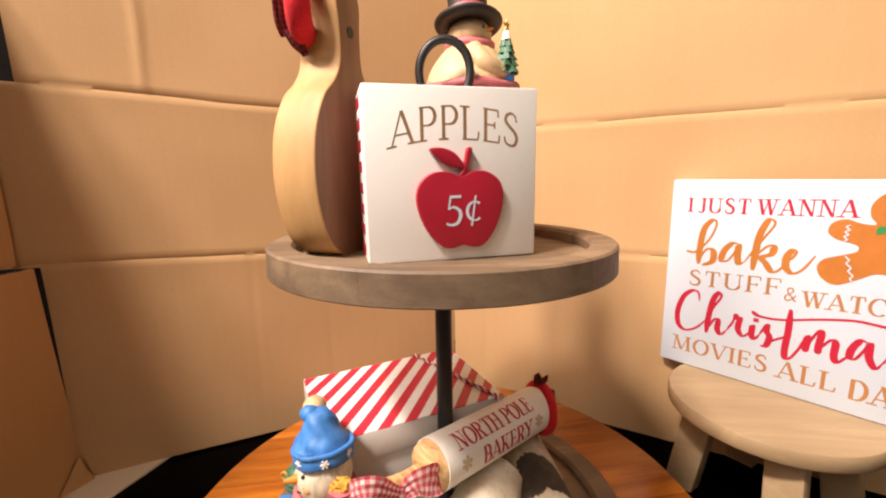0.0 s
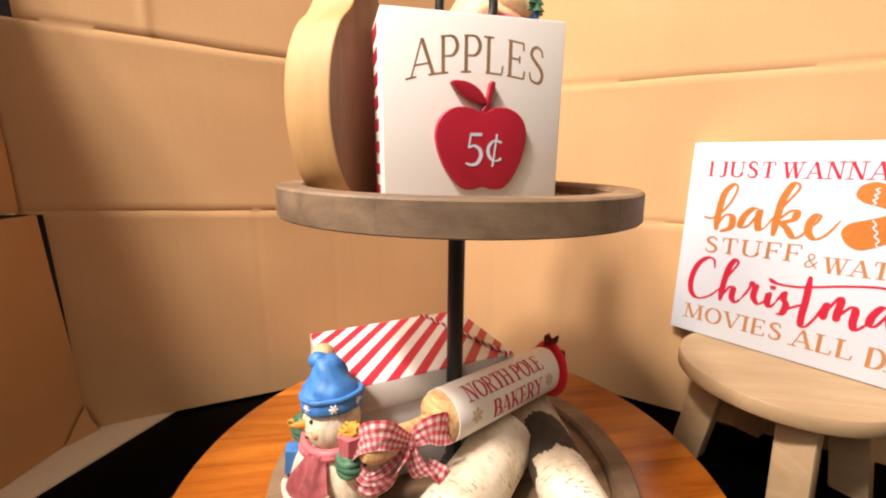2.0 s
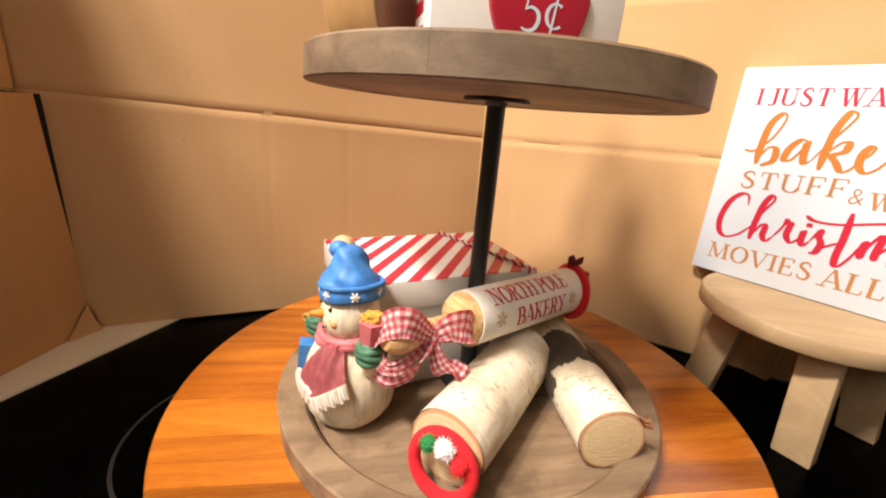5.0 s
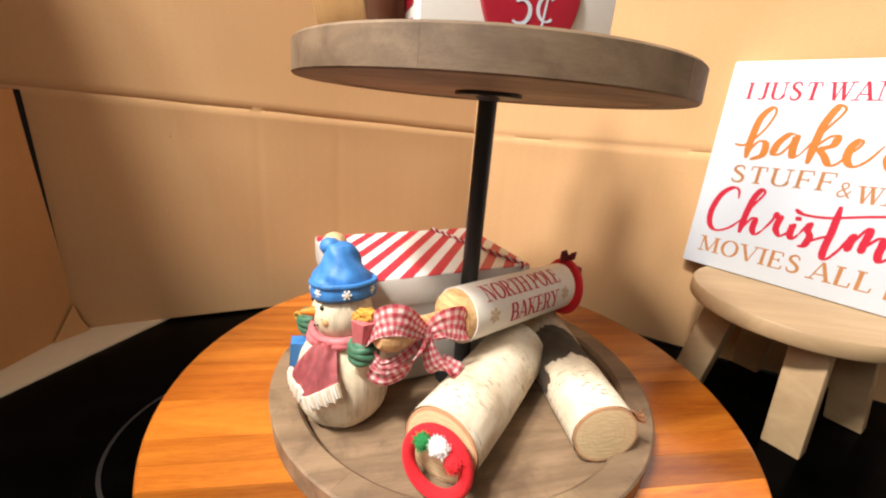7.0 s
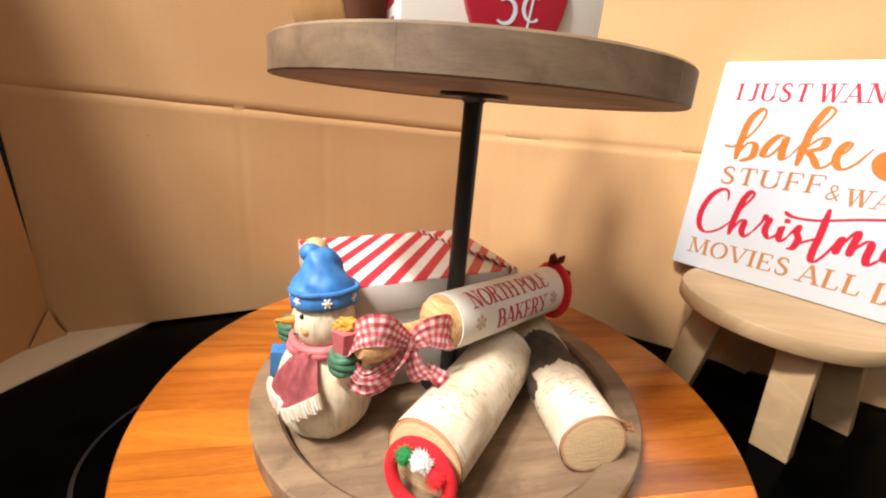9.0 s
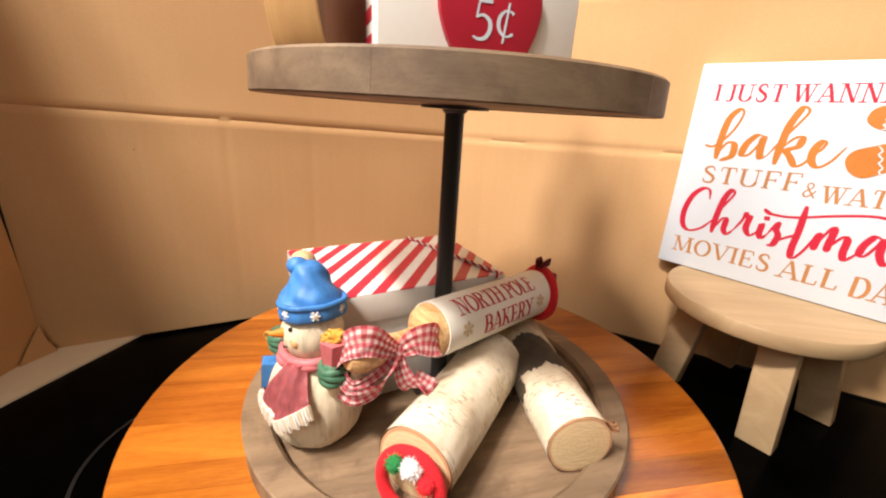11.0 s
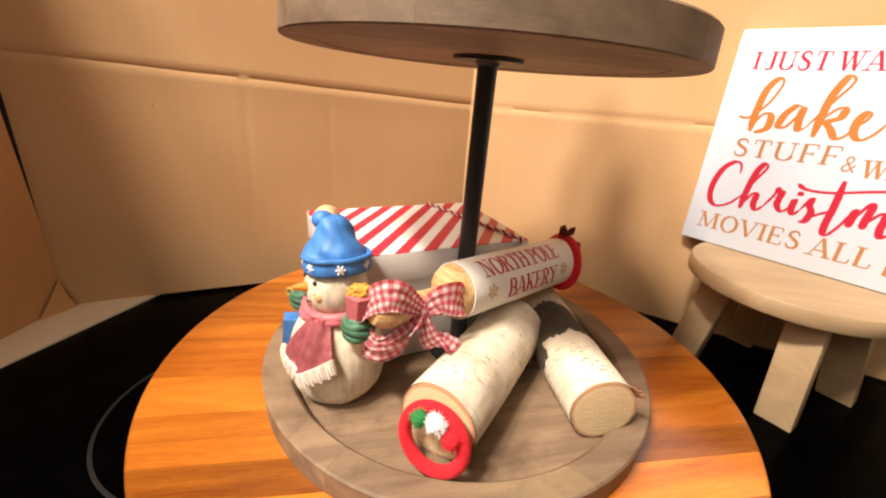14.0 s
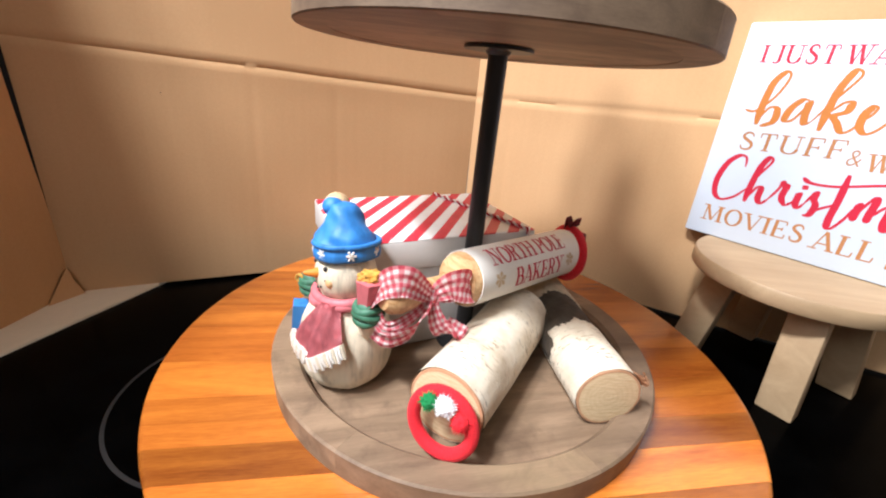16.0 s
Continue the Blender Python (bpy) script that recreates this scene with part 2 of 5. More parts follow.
# ---- setting ----
def wall_panel(name, a, b, z0, z1, creases, thick=0.006, label="", wrinkle=0.0, slant=0.0, torn=0.0, folds=()):
    """An upright cardboard panel from a to b, with pressed fold lines at the heights given at its two ends."""
    a, b = Vector((*a, 0)), Vector((*b, 0))
    run = (b - a).length
    d = (b - a) / run
    n = Vector((-d.y, d.x, 0))
    bm = bmesh.new()
    nx = 150
    levels = [(z0, z0, 0)]
    for ha, hb in creases:
        for off, push in ((-0.010, 0.0), (-0.0035, -0.0007), (0.0, 0.0016), (0.004, -0.0005), (0.011, 0.0)):
            levels.append((ha + off, hb + off, push))
    levels.append((z1, z1, 0))
    full = [levels[0]]
    for lo, hi in zip(levels, levels[1:]):
        k = max(1, int((hi[0] - lo[0]) / 0.03))
        for i in range(1, k + 1):
            t = i / k
            full.append((lo[0] + (hi[0] - lo[0]) * t, lo[1] + (hi[1] - lo[1]) * t, hi[2] if i == k else 0.0))
    for back in (0, 1):
        grid = []
        for ha, hb, push in full:
            row = []
            for i in range(nx + 1):
                s = i / nx
                z = ha + (hb - ha) * s
                far = 1.0 - slant * max(0.0, (z - 0.10) / 0.17)
                u = far * s
                p = a + d * run * u
                bow = 0.004 * noise.noise(Vector((p.x * 5, p.y * 5, z * 5)))
                fold = (u - 0.374 - 0.004 * math.sin(z * 60)) / 0.0065
                bow -= 0.0022 * math.exp(-fold * fold) * wrinkle * max(0.0, min(1.0, (z - 0.46) / 0.02))
                for at, deep, low, high in folds:
                    near = (u - at) / 0.0045
                    bow += deep * math.exp(-near * near) * (1.0 if low < z < high else 0.0)
                z += 0.0012 * noise.noise(Vector((u * 9, z * 40, 3.0))) if abs(push) > 0 else 0
                row.append(bm.verts.new(p + n * (bow + push + back * thick) + Vector((0, 0, z))))
            grid.append(row)
        for (ha, hb, push), r0, r1 in zip(full, grid, grid[1:]):
            first = 0 if 0.272 < ha < 0.476 or not torn else int(nx * torn) + (2 if ha > 0.4 else 0)
            for i in range(first, nx):
                bm.faces.new([r0[i], r0[i + 1], r1[i + 1], r1[i]])
        if back == 0:
            front = grid
    for i in range(int(nx * torn) + (2 if torn else 0), nx):
        bm.faces.new([front[0][i], front[0][i + 1], grid[0][i + 1], grid[0][i]])
        bm.faces.new([front[-1][i], front[-1][i + 1], grid[-1][i + 1], grid[-1][i]])
    for r0, r1, q0, q1 in zip(front, front[1:], grid, grid[1:]):
        if not torn:
            bm.faces.new([r0[0], r1[0], q1[0], q0[0]])
        bm.faces.new([r0[-1], r1[-1], q1[-1], q0[-1]])
    return tagged(part(name, bm, M_CARD, angle=60), label, "", "", "structure")


CORNER = (-0.025, 0.330)
LEFT_END = (-0.560, -0.0017)
wall_panel("wall_west", LEFT_END, CORNER, 0.002, 0.80, [(0.2805, 0.2515), (0.4778, 0.441)], label="brown corrugated cardboard panel with two pressed fold lines", wrinkle=1.0, torn=0.182, folds=((0.519, 0.0004, 0.03, 0.262), (0.675, 0.0004, 0.03, 0.255)))
wall_panel("wall_east", CORNER, (0.70, 0.040), 0.002, 0.80, [(0.250, 0.263), (0.428, 0.434)], label="brown corrugated cardboard panel standing behind the stool", folds=((0.073, 0.0009, 0.03, 0.246),))
wall_panel("wall_flap_low", (-0.462, -0.310), (-0.4625, 0.0590), 0.002, 0.272, [], slant=0.022, label="folded cardboard side flap standing upright")
wall_panel("wall_flap_high", (-0.468, -0.310), (-0.4775, 0.0460), 0.276, 0.610, [(0.46, 0.46)], label="upper cardboard side flap above a torn slot")
# Added panel out of view: stops lamp light leaking through the slot.
wall_panel("wall_flap_outer", (-0.530, -0.330), (-0.522, 0.012), 0.004, 0.610, [(0.30, 0.30)], label="extra cardboard panel added behind the side flap to block light")

# Added black backing, so the slot and torn gap look dark.
gap_backing = part("wall_guard", block(0.70, 0.02, 0.86, 0.004), M_DARK, None, m=pose(-0.50, 0.125, 0.0, 0, 0, 31.8))
tagged(gap_backing, "black panel added behind the cardboard to keep its gaps dark", "", "", "structure")
tab = bmesh.new()
fold = [[tab.verts.new(Vector(p) + Vector((-0.0015 * k, 0.0012 * k, 0))) for p in ((-0.4590, 0.0250, 0.001), (-0.4490, 0.0610, 0.001), (-0.4545, 0.0575, 0.016), (-0.4590, 0.0560, 0.036))] for k in (0, 1)]
tab.faces.new(fold[0])
tab.faces.new(fold[1])
for i in range(4):
    tab.faces.new([fold[0][i], fold[0][(i + 1) % 4], fold[1][(i + 1) % 4], fold[1][i]])
part("folded_tab", tab, M_CARD, bpy.data.objects["wall_flap_low"], "small folded cardboard tab", smooth=False)

speck = part("speck", lathe([(0, 0), (0.0006, 0), (0.0005, 0.0004), (0, 0.0004)], 10), M_BLACK, bpy.data.objects["wall_west"], "tiny dark speck", m=pose(-0.3540, 0.1145, 0.232, 90, 0, 31.8))

TURN = -12.0
ground = part("floor", block(1.3, 1.2, 0.02, 0.002, at=(0.6505, 0.0, -0.02)), M_GLASS, None, m=pose(-0.4120, 0, 0, 0, 0, TURN))
tagged(ground, "black glass cooktop with faint burner rings", "", "", "structure")
counter = part("counter_trim", block(0.6, 1.4, 0.03, 0.002, at=(-0.3, 0.0, -0.028)), M_CREAM, None, m=pose(-0.4120, 0, 0, 0, 0, TURN))
tagged(counter, "cream laminate counter edge beside the cooktop", "", "", "structure")

below = part("wall_range_front", block(1.29, 1.19, 0.878, 0.004, at=(0.6505, 0.0, -0.899)), M_DARK, None, m=pose(-0.4120, 0, 0, 0, 0, TURN))
tagged(below, "plain black range body below the cooktop", "", "", "structure")
base = part("wall_counter_front", block(0.58, 1.39, 0.870, 0.004, at=(-0.31, 0.0, -0.899)), M_WALL, None, m=pose(-0.4120, 0, 0, 0, 0, TURN))
tagged(base, "plain painted cabinet front below the counter", "", "", "structure")

ring_mark = bmesh.new()
lathe([(0.0962, 0.0003), (0.0992, 0.0003), (0.0992, 0.0005), (0.0962, 0.0005), (0.0962, 0.0003)], 96, bm=ring_mark)
burner = part("burner_mark", ring_mark, paint("grey_enamel_line", (0.0028, 0.0028, 0.0028), 0.5, 0.2), None, "thin grey burner ring printed on the cooktop", m=pose(-0.190, -0.050, 0.0))
burner.parent = ground
burner.matrix_parent_inverse = ground.matrix_basis.inverted()
ROOM = bmesh.new()
bmesh.ops.create_cube(ROOM, size=1.0, matrix=Matrix.Translation((0, -0.6, 0.75)) @ Matrix.Diagonal((4.2, 4.2, 3.3, 1)))
bmesh.ops.reverse_faces(ROOM, faces=ROOM.faces)
shell = part("wall_room", ROOM, M_WALL, None, smooth=False)
tagged(shell, "plain painted kitchen walls and ceiling round the cooktop", "", "", "structure")


# ---- tiered stand and turntable ----
def turntable(at, r, z0, z1):
    t = thing("turntable", pose(*at, 0, 0, 0, 16), "round orange acacia turntable board on the black cooktop", "turntable")
    part("base", lathe([(0, 0), (0.13, 0), (0.13, z0), (0, z0)], 48), M_BLACK, t)
    seams = (-r, -0.205, -0.168, -0.135, -0.108, -0.087, -0.063, -0.020, 0.030, 0.070, 0.110, 0.150, 0.200, r)
    for low, high in zip(seams, seams[1:]):
        y0, y1 = low + 0.00010, high - 0.00010
        ys = [y0 + (y1 - y0) * k / 6 for k in range(7)]
        right = [(math.sqrt(max(r * r - y * y, 1e-6)), y) for y in ys]
        outline = right + [(-x, y) for x, y in reversed(right)]
        bm = bmesh.new()
        f = bm.faces.new([bm.verts.new((x, y, z0)) for x, y in outline])
        ext = bmesh.ops.extrude_face_region(bm, geom=[f])
        top = [v for v in ext["geom"] if isinstance(v, bmesh.types.BMVert)]
        bmesh.ops.translate(bm, vec=(0, 0, z1 - z0), verts=top)
        curved = [e for e in bm.edges if e.verts[0].co.x * e.verts[1].co.x > 0 and all(abs(v.co.xy.length - r) < 1e-4 for v in e.verts) and abs(e.verts[0].co.z - e.verts[1].co.z) < 1e-6 and e.verts[0].co.z > z0 + 0.001]
        bmesh.ops.bevel(bm, geom=curved, offset=0.004, segments=3, profile=0.5, affect="EDGES")
        part("stave", bm, M_ACACIA, t)
    return t


turntable((-0.0053, 0.0149), 0.252, 0.017, 0.041)


def ring_piece(r_in, r_out, r_low, a0, a1, z0, z1, n):
    """A curved piece of a tray's rim between two angles."""
    bm = bmesh.new()
    prof = [(r_in, z0), (r_low - 0.0008, z0), (r_low, z0 + 0.0008), (r_out, z1 - 0.0014), (r_out - 0.0014, z1), (r_in + 0.003, z1), (r_in, z1 - 0.003)]
    rows = []
    for i in range(n + 1):
        a = a0 + (a1 - a0) * i / n
        rows.append([bm.verts.new((q * math.cos(a), q * math.sin(a), z)) for q, z in prof])
    k = len(prof)
    for p, q in zip(rows, rows[1:]):
        for j in range(k):
            bm.faces.new([p[j], p[(j + 1) % k], q[(j + 1) % k], q[j]])
    bm.faces.new(rows[0])
    bm.faces.new(rows[-1])
    return bm


def tray_parts(parent, m, r_out, r_low, r_in, height, floor, first, mat):
    """A round tray: a rim of curved pieces round a floor of boards."""
    pieces = 6
    gap = 0.0004
    for i in range(pieces):
        a0 = radians(first) + 2 * math.pi * i / pieces + gap
        part("rim_piece", ring_piece(r_in, r_out, r_low, a0, a0 + 2 * math.pi / pieces - 2 * gap, 0, height, 16), mat, parent, m=m)
    n, w = 5, 2 * (r_in + 0.001) / 5
    r = r_in + 0.001
    for i in range(n):
        y0, y1 = -r + i * w + 0.00005, -r + (i + 1) * w - 0.00005
        ys = [y0 + (y1 - y0) * k / 8 for k in range(9)]
        right = [(math.sqrt(max(r * r - y * y, 1e-6)), y) for y in ys]
        bm = bmesh.new()
        f = bm.faces.new([bm.verts.new((x, y, 0.0005)) for x, y in right + [(-x, y) for x, y in reversed(right)]])
        ext = bmesh.ops.extrude_face_region(bm, geom=[f])
        bmesh.ops.translate(bm, vec=(0, 0, floor - 0.0005), verts=[v for v in ext["geom"] if isinstance(v, bmesh.types.BMVert)])
        part("floor_board", bm, mat, parent, m=m)


stand = thing("tiered_tray_stand", pose(-0.0012, 0.0023, 0.041), "two-tier round grey weathered wooden tray stand with black iron post", "tray stand")
UP = pose(0.0012, -0.0023, 0.2551, -1.03, 0.49, 0)
tray_parts(stand, pose(0, 0, 0, 0, 0, 20), 0.1625, 0.1615, 0.140, 0.0213, 0.0125, 46, M_TRAY)
tray_parts(stand, UP @ pose(0, 0, 0, 0, 0, 8), 0.1352, 0.1358, 0.115, 0.0202, 0.0104, 10, M_TRAY)
part("post", tube([(0, 0, 0.0125), (0.0006, -0.001, 0.13), (0.0012, -0.0023, 0.2515)], 0.0071, 20), M_BLACK, stand, "round black iron post")
part("foot_plate", lathe([(0, 0.0126), (0.024, 0.0126), (0.024, 0.0150), (0.012, 0.0158), (0.0085, 0.022), (0, 0.022)], 40), M_BLACK, stand)
part("top_plate", lathe([(0, -0.0002), (0.0245, -0.0002), (0.0245, -0.0022), (0.0095, -0.0026), (0.0078, -0.005), (0, -0.005)], 40), M_BLACK, stand, m=UP)
loop = [(0.0198 * math.sin(a), 0, 0.150 - 0.0015 + 0.024 * math.cos(a)) for a in [radians(-150 + 300 * i / 40) for i in range(41)]]
loop = [(-0.006, 0, 0.05)] + [(-0.0105, 0, 0.100)] + loop[2:-2] + [(0.0105, 0, 0.100), (0.006, 0, 0.05)]
part("ring_handle", tube([(0, 0, 0.0100), (0, 0, 0.127)], 0.0055, 16, bm=tube(loop[2:-2], 0.0034, 14)), M_BLACK, stand, "black iron loop handle", m=UP @ pose(0.003, 0, 0, 0, 0, 8))


# ---- stool and its sign ----
def leg(top, bottom, w, d, turn):
    bm = bmesh.new()
    u = Vector((math.cos(radians(turn)), math.sin(radians(turn)), 0))
    v = Vector((-u.y, u.x, 0))
    rows = [[bm.verts.new(Vector(c) + u * a * w / 2 + v * b * d / 2) for a, b in ((-1, -1), (1, -1), (1, 1), (-1, 1))] for c in (bottom, top)]
    for i in range(4):
        bm.faces.new([rows[0][i], rows[0][(i + 1) % 4], rows[1][(i + 1) % 4], rows[1][i]])
    bm.faces.new(rows[0])
    bm.faces.new(rows[1])
    bmesh.ops.bevel(bm, geom=bm.edges[:], offset=0.0015, segments=2, profile=0.5, affect="EDGES")
    return bm


SC = (0.3335, 0.1085)
stool = thing("stool", pose(*SC, 0), "small round pale wooden stool with splayed square legs", "stool")
part("seat", lathe([(0, 0.1090), (0.0932, 0.1090), (0.0940, 0.1102), (0.0945, 0.118), (0.0940, 0.1238), (0.0932, 0.125), (0, 0.125)], 72), M_PALE, stool)
FEET = [(0.3130, 0.0335), (0.405, 0.085), (0.357, 0.180), (0.264, 0.130)]
HUB = (0.3345, 0.107)
tops = [(HUB[0] + 0.78 * (x - HUB[0]) - SC[0], HUB[1] + 0.78 * (y - HUB[1]) - SC[1]) for x, y in FEET]
for (x, y), (tx, ty) in zip(FEET, tops):
    part("leg", leg((tx, ty, 0.1090), (x - SC[0], y - SC[1], 0.0), 0.031, 0.019, -49), M_PALE, stool)

SIGN_M = pose(0.3410, 0.1269, 0.1256, 0, 0, -42.5)
bake_sign = thing("square_sign", SIGN_M, "square white painted wooden sign with red and orange lettering", "sign")
part("board", block(0.226, 0.022, 0.2285, 0.0018, at=(0, 0.011, 0)), M_WHITE2, bake_sign)

# ---- upper tray ----
APPLE_M = pose(0.0163, -0.0502, 0.3072, 0, 0, 22)
apple_sign = thing("apple_sign", APPLE_M, "thick white square block sign with raised red apple", "sign")
part("block", block(0.1215, 0.048, 0.1170, 0.0014, at=(0, 0.024, 0)), M_WHITE, apple_sign)

# ---- lower tray ----
F = 0.0540


# ---- lettering ----
GLYPHS = {}


def glyph(ch, weight=-0.012):
    """The built-in font's outline of one character: points, faces and width, one unit high."""
    if (ch, weight) not in GLYPHS:
        cu = bpy.data.curves.new("letter", "FONT")
        cu.body, cu.resolution_u, cu.offset = ch, 4, weight
        ob = bpy.data.objects.new("letter", cu)
        scene.collection.objects.link(ob)
        me = bpy.data.meshes.new_from_object(ob.evaluated_get(bpy.context.evaluated_depsgraph_get()))
        pts = [v.co.xy.copy() for v in me.vertices]
        faces = [tuple(p.vertices) for p in me.polygons]
        bpy.data.objects.remove(ob)
        bpy.data.curves.remove(cu)
        bpy.data.meshes.remove(me)
        x0, x1 = min(p.x for p in pts), max(p.x for p in pts)
        y0, y1 = min(p.y for p in pts), max(p.y for p in pts)
        k = 1 / (y1 - y0)
        GLYPHS[ch, weight] = ([((p.x - x0) * k, (p.y - y0) * k) for p in pts], faces, (x1 - x0) * k)
    return GLYPHS[ch, weight]


def line(x0, y0, x1, y1, thick=True):
    return ("line", [(x0, y0), (x1, y1)], thick)


def stem(x, y0=0.0, y1=1.0):
    return ("line", [(x, y0), (x, y1)], True)


def bar(x0, x1, y):
    return ("bar", [(x0, y), (x1, y)], False)


def arc(cx, cy, rx, ry, a0, a1):
    n = max(6, int(abs(a1 - a0) / 12))
    return ("curve", [(cx + rx * math.cos(radians(a0 + (a1 - a0) * i / n)), cy + ry * math.sin(radians(a0 + (a1 - a0) * i / n))) for i in range(n + 1)], True)


def feet(*xs):
    return [("serif", [(x, y)], False) for x, y in xs]


# Roman capitals: width of the letter, then its strokes, one unit high
ROMAN = {}
ROMAN["A"] = (0.80, [line(0.06, 0, 0.39, 1, False), line(0.39, 1, 0.72, 0), bar(0.18, 0.60, 0.33)] + feet((0.06, 0), (0.72, 0)))
ROMAN["B"] = (0.62, [stem(0.12), bar(0.05, 0.32, 0.98), bar(0.12, 0.34, 0.53), bar(0.05, 0.34, 0.02), arc(0.32, 0.755, 0.20, 0.235, 90, -90), arc(0.34, 0.275, 0.25, 0.26, 90, -90)])
ROMAN["C"] = (0.72, [arc(0.40, 0.5, 0.36, 0.49, 48, 312), line(0.63, 0.98, 0.64, 0.70, False)])
ROMAN["D"] = (0.74, [stem(0.12), bar(0.04, 0.32, 0.98), bar(0.04, 0.32, 0.02), arc(0.31, 0.5, 0.37, 0.49, 90, -90)])
ROMAN["E"] = (0.62, [stem(0.12), bar(0.04, 0.54, 0.98), bar(0.12, 0.42, 0.52), bar(0.04, 0.57, 0.02), line(0.53, 0.98, 0.54, 0.78, False), line(0.57, 0.02, 0.59, 0.24, False), line(0.42, 0.42, 0.42, 0.62, False)])
ROMAN["F"] = (0.58, [stem(0.12), bar(0.04, 0.54, 0.98), bar(0.12, 0.42, 0.50), line(0.53, 0.98, 0.54, 0.76, False), line(0.42, 0.40, 0.42, 0.60, False)] + feet((0.12, 0)))
ROMAN["H"] = (0.78, [stem(0.12), stem(0.66), bar(0.12, 0.66, 0.52)] + feet((0.12, 0), (0.66, 0), (0.12, 1), (0.66, 1)))
ROMAN["I"] = (0.24, [stem(0.12)] + feet((0.12, 0), (0.12, 1)))
ROMAN["J"] = (0.44, [stem(0.30, 0.16), arc(0.15, 0.18, 0.15, 0.18, 0, -140)] + feet((0.30, 1)))
ROMAN["K"] = (0.76, [stem(0.12), line(0.16, 0.40, 0.60, 1, False), line(0.28, 0.56, 0.66, 0)] + feet((0.12, 0), (0.12, 1), (0.60, 1), (0.66, 0)))
ROMAN["L"] = (0.60, [stem(0.12), bar(0.04, 0.55, 0.02), line(0.55, 0.02, 0.58, 0.26, False)] + feet((0.12, 1)))
ROMAN["M"] = (0.96, [line(0.10, 0, 0.15, 1, False), line(0.15, 1, 0.47, 0.04), line(0.47, 0.04, 0.80, 1, False), line(0.80, 1, 0.84, 0)] + feet((0.10, 0), (0.13, 1), (0.82, 1), (0.84, 0)))
ROMAN["N"] = (0.80, [line(0.12, 0, 0.12, 1, False), line(0.13, 1, 0.66, 0), line(0.67, 0, 0.67, 1, False)] + feet((0.12, 0), (0.10, 1), (0.67, 1)))
ROMAN["O"] = (0.78, [arc(0.39, 0.5, 0.34, 0.49, 0, 360)])
ROMAN["P"] = (0.60, [stem(0.12), bar(0.05, 0.32, 0.98), bar(0.12, 0.32, 0.46), arc(0.31, 0.72, 0.23, 0.265, 90, -90)] + feet((0.12, 0)))
ROMAN["R"] = (0.72, [stem(0.12), bar(0.05, 0.32, 0.98), bar(0.12, 0.32, 0.50), arc(0.31, 0.74, 0.22, 0.245, 90, -90), line(0.32, 0.50, 0.62, 0)] + feet((0.12, 0), (0.64, 0)))
ROMAN["S"] = (0.56, [("spine", [(0.46, 0.76), (0.41, 0.93), (0.27, 0.99), (0.12, 0.90), (0.10, 0.72), (0.26, 0.56), (0.42, 0.42), (0.48, 0.24), (0.41, 0.06), (0.26, 0.01), (0.10, 0.08), (0.06, 0.26)], True)])
ROMAN["T"] = (0.68, [stem(0.34), bar(0.05, 0.63, 0.98), line(0.06, 0.98, 0.05, 0.74, False), line(0.62, 0.98, 0.63, 0.74, False)] + feet((0.34, 0)))
ROMAN["U"] = (0.76, [stem(0.12, 0.27), arc(0.38, 0.29, 0.26, 0.28, 180, 360), line(0.64, 0.27, 0.64, 1, False)] + feet((0.12, 1), (0.64, 1)))
ROMAN["V"] = (0.74, [line(0.07, 1, 0.38, 0), line(0.38, 0, 0.68, 1, False)] + feet((0.07, 1), (0.68, 1)))
ROMAN["W"] = (1.02, [line(0.07, 1, 0.30, 0), line(0.30, 0, 0.52, 0.96, False), line(0.50, 1, 0.73, 0), line(0.73, 0, 0.95, 1, False)] + feet((0.07, 1), (0.50, 1), (0.95, 1)))
ROMAN["Y"] = (0.74, [line(0.07, 1, 0.36, 0.46), line(0.36, 0.46, 0.66, 1, False), stem(0.36, 0, 0.48)] + feet((0.36, 0), (0.07, 1), (0.66, 1)))
ROMAN["5"] = (0.52, [("bar", [(0.15, 0.955), (0.50, 0.955)], True), line(0.17, 0.97, 0.11, 0.53, False), ("spine", [(0.11, 0.55), (0.27, 0.61), (0.44, 0.49), (0.47, 0.27), (0.36, 0.06), (0.18, 0.01), (0.03, 0.07)], True)])
ROMAN["c"] = (0.50, [arc(0.28, 0.5, 0.25, 0.49, 50, 312)])


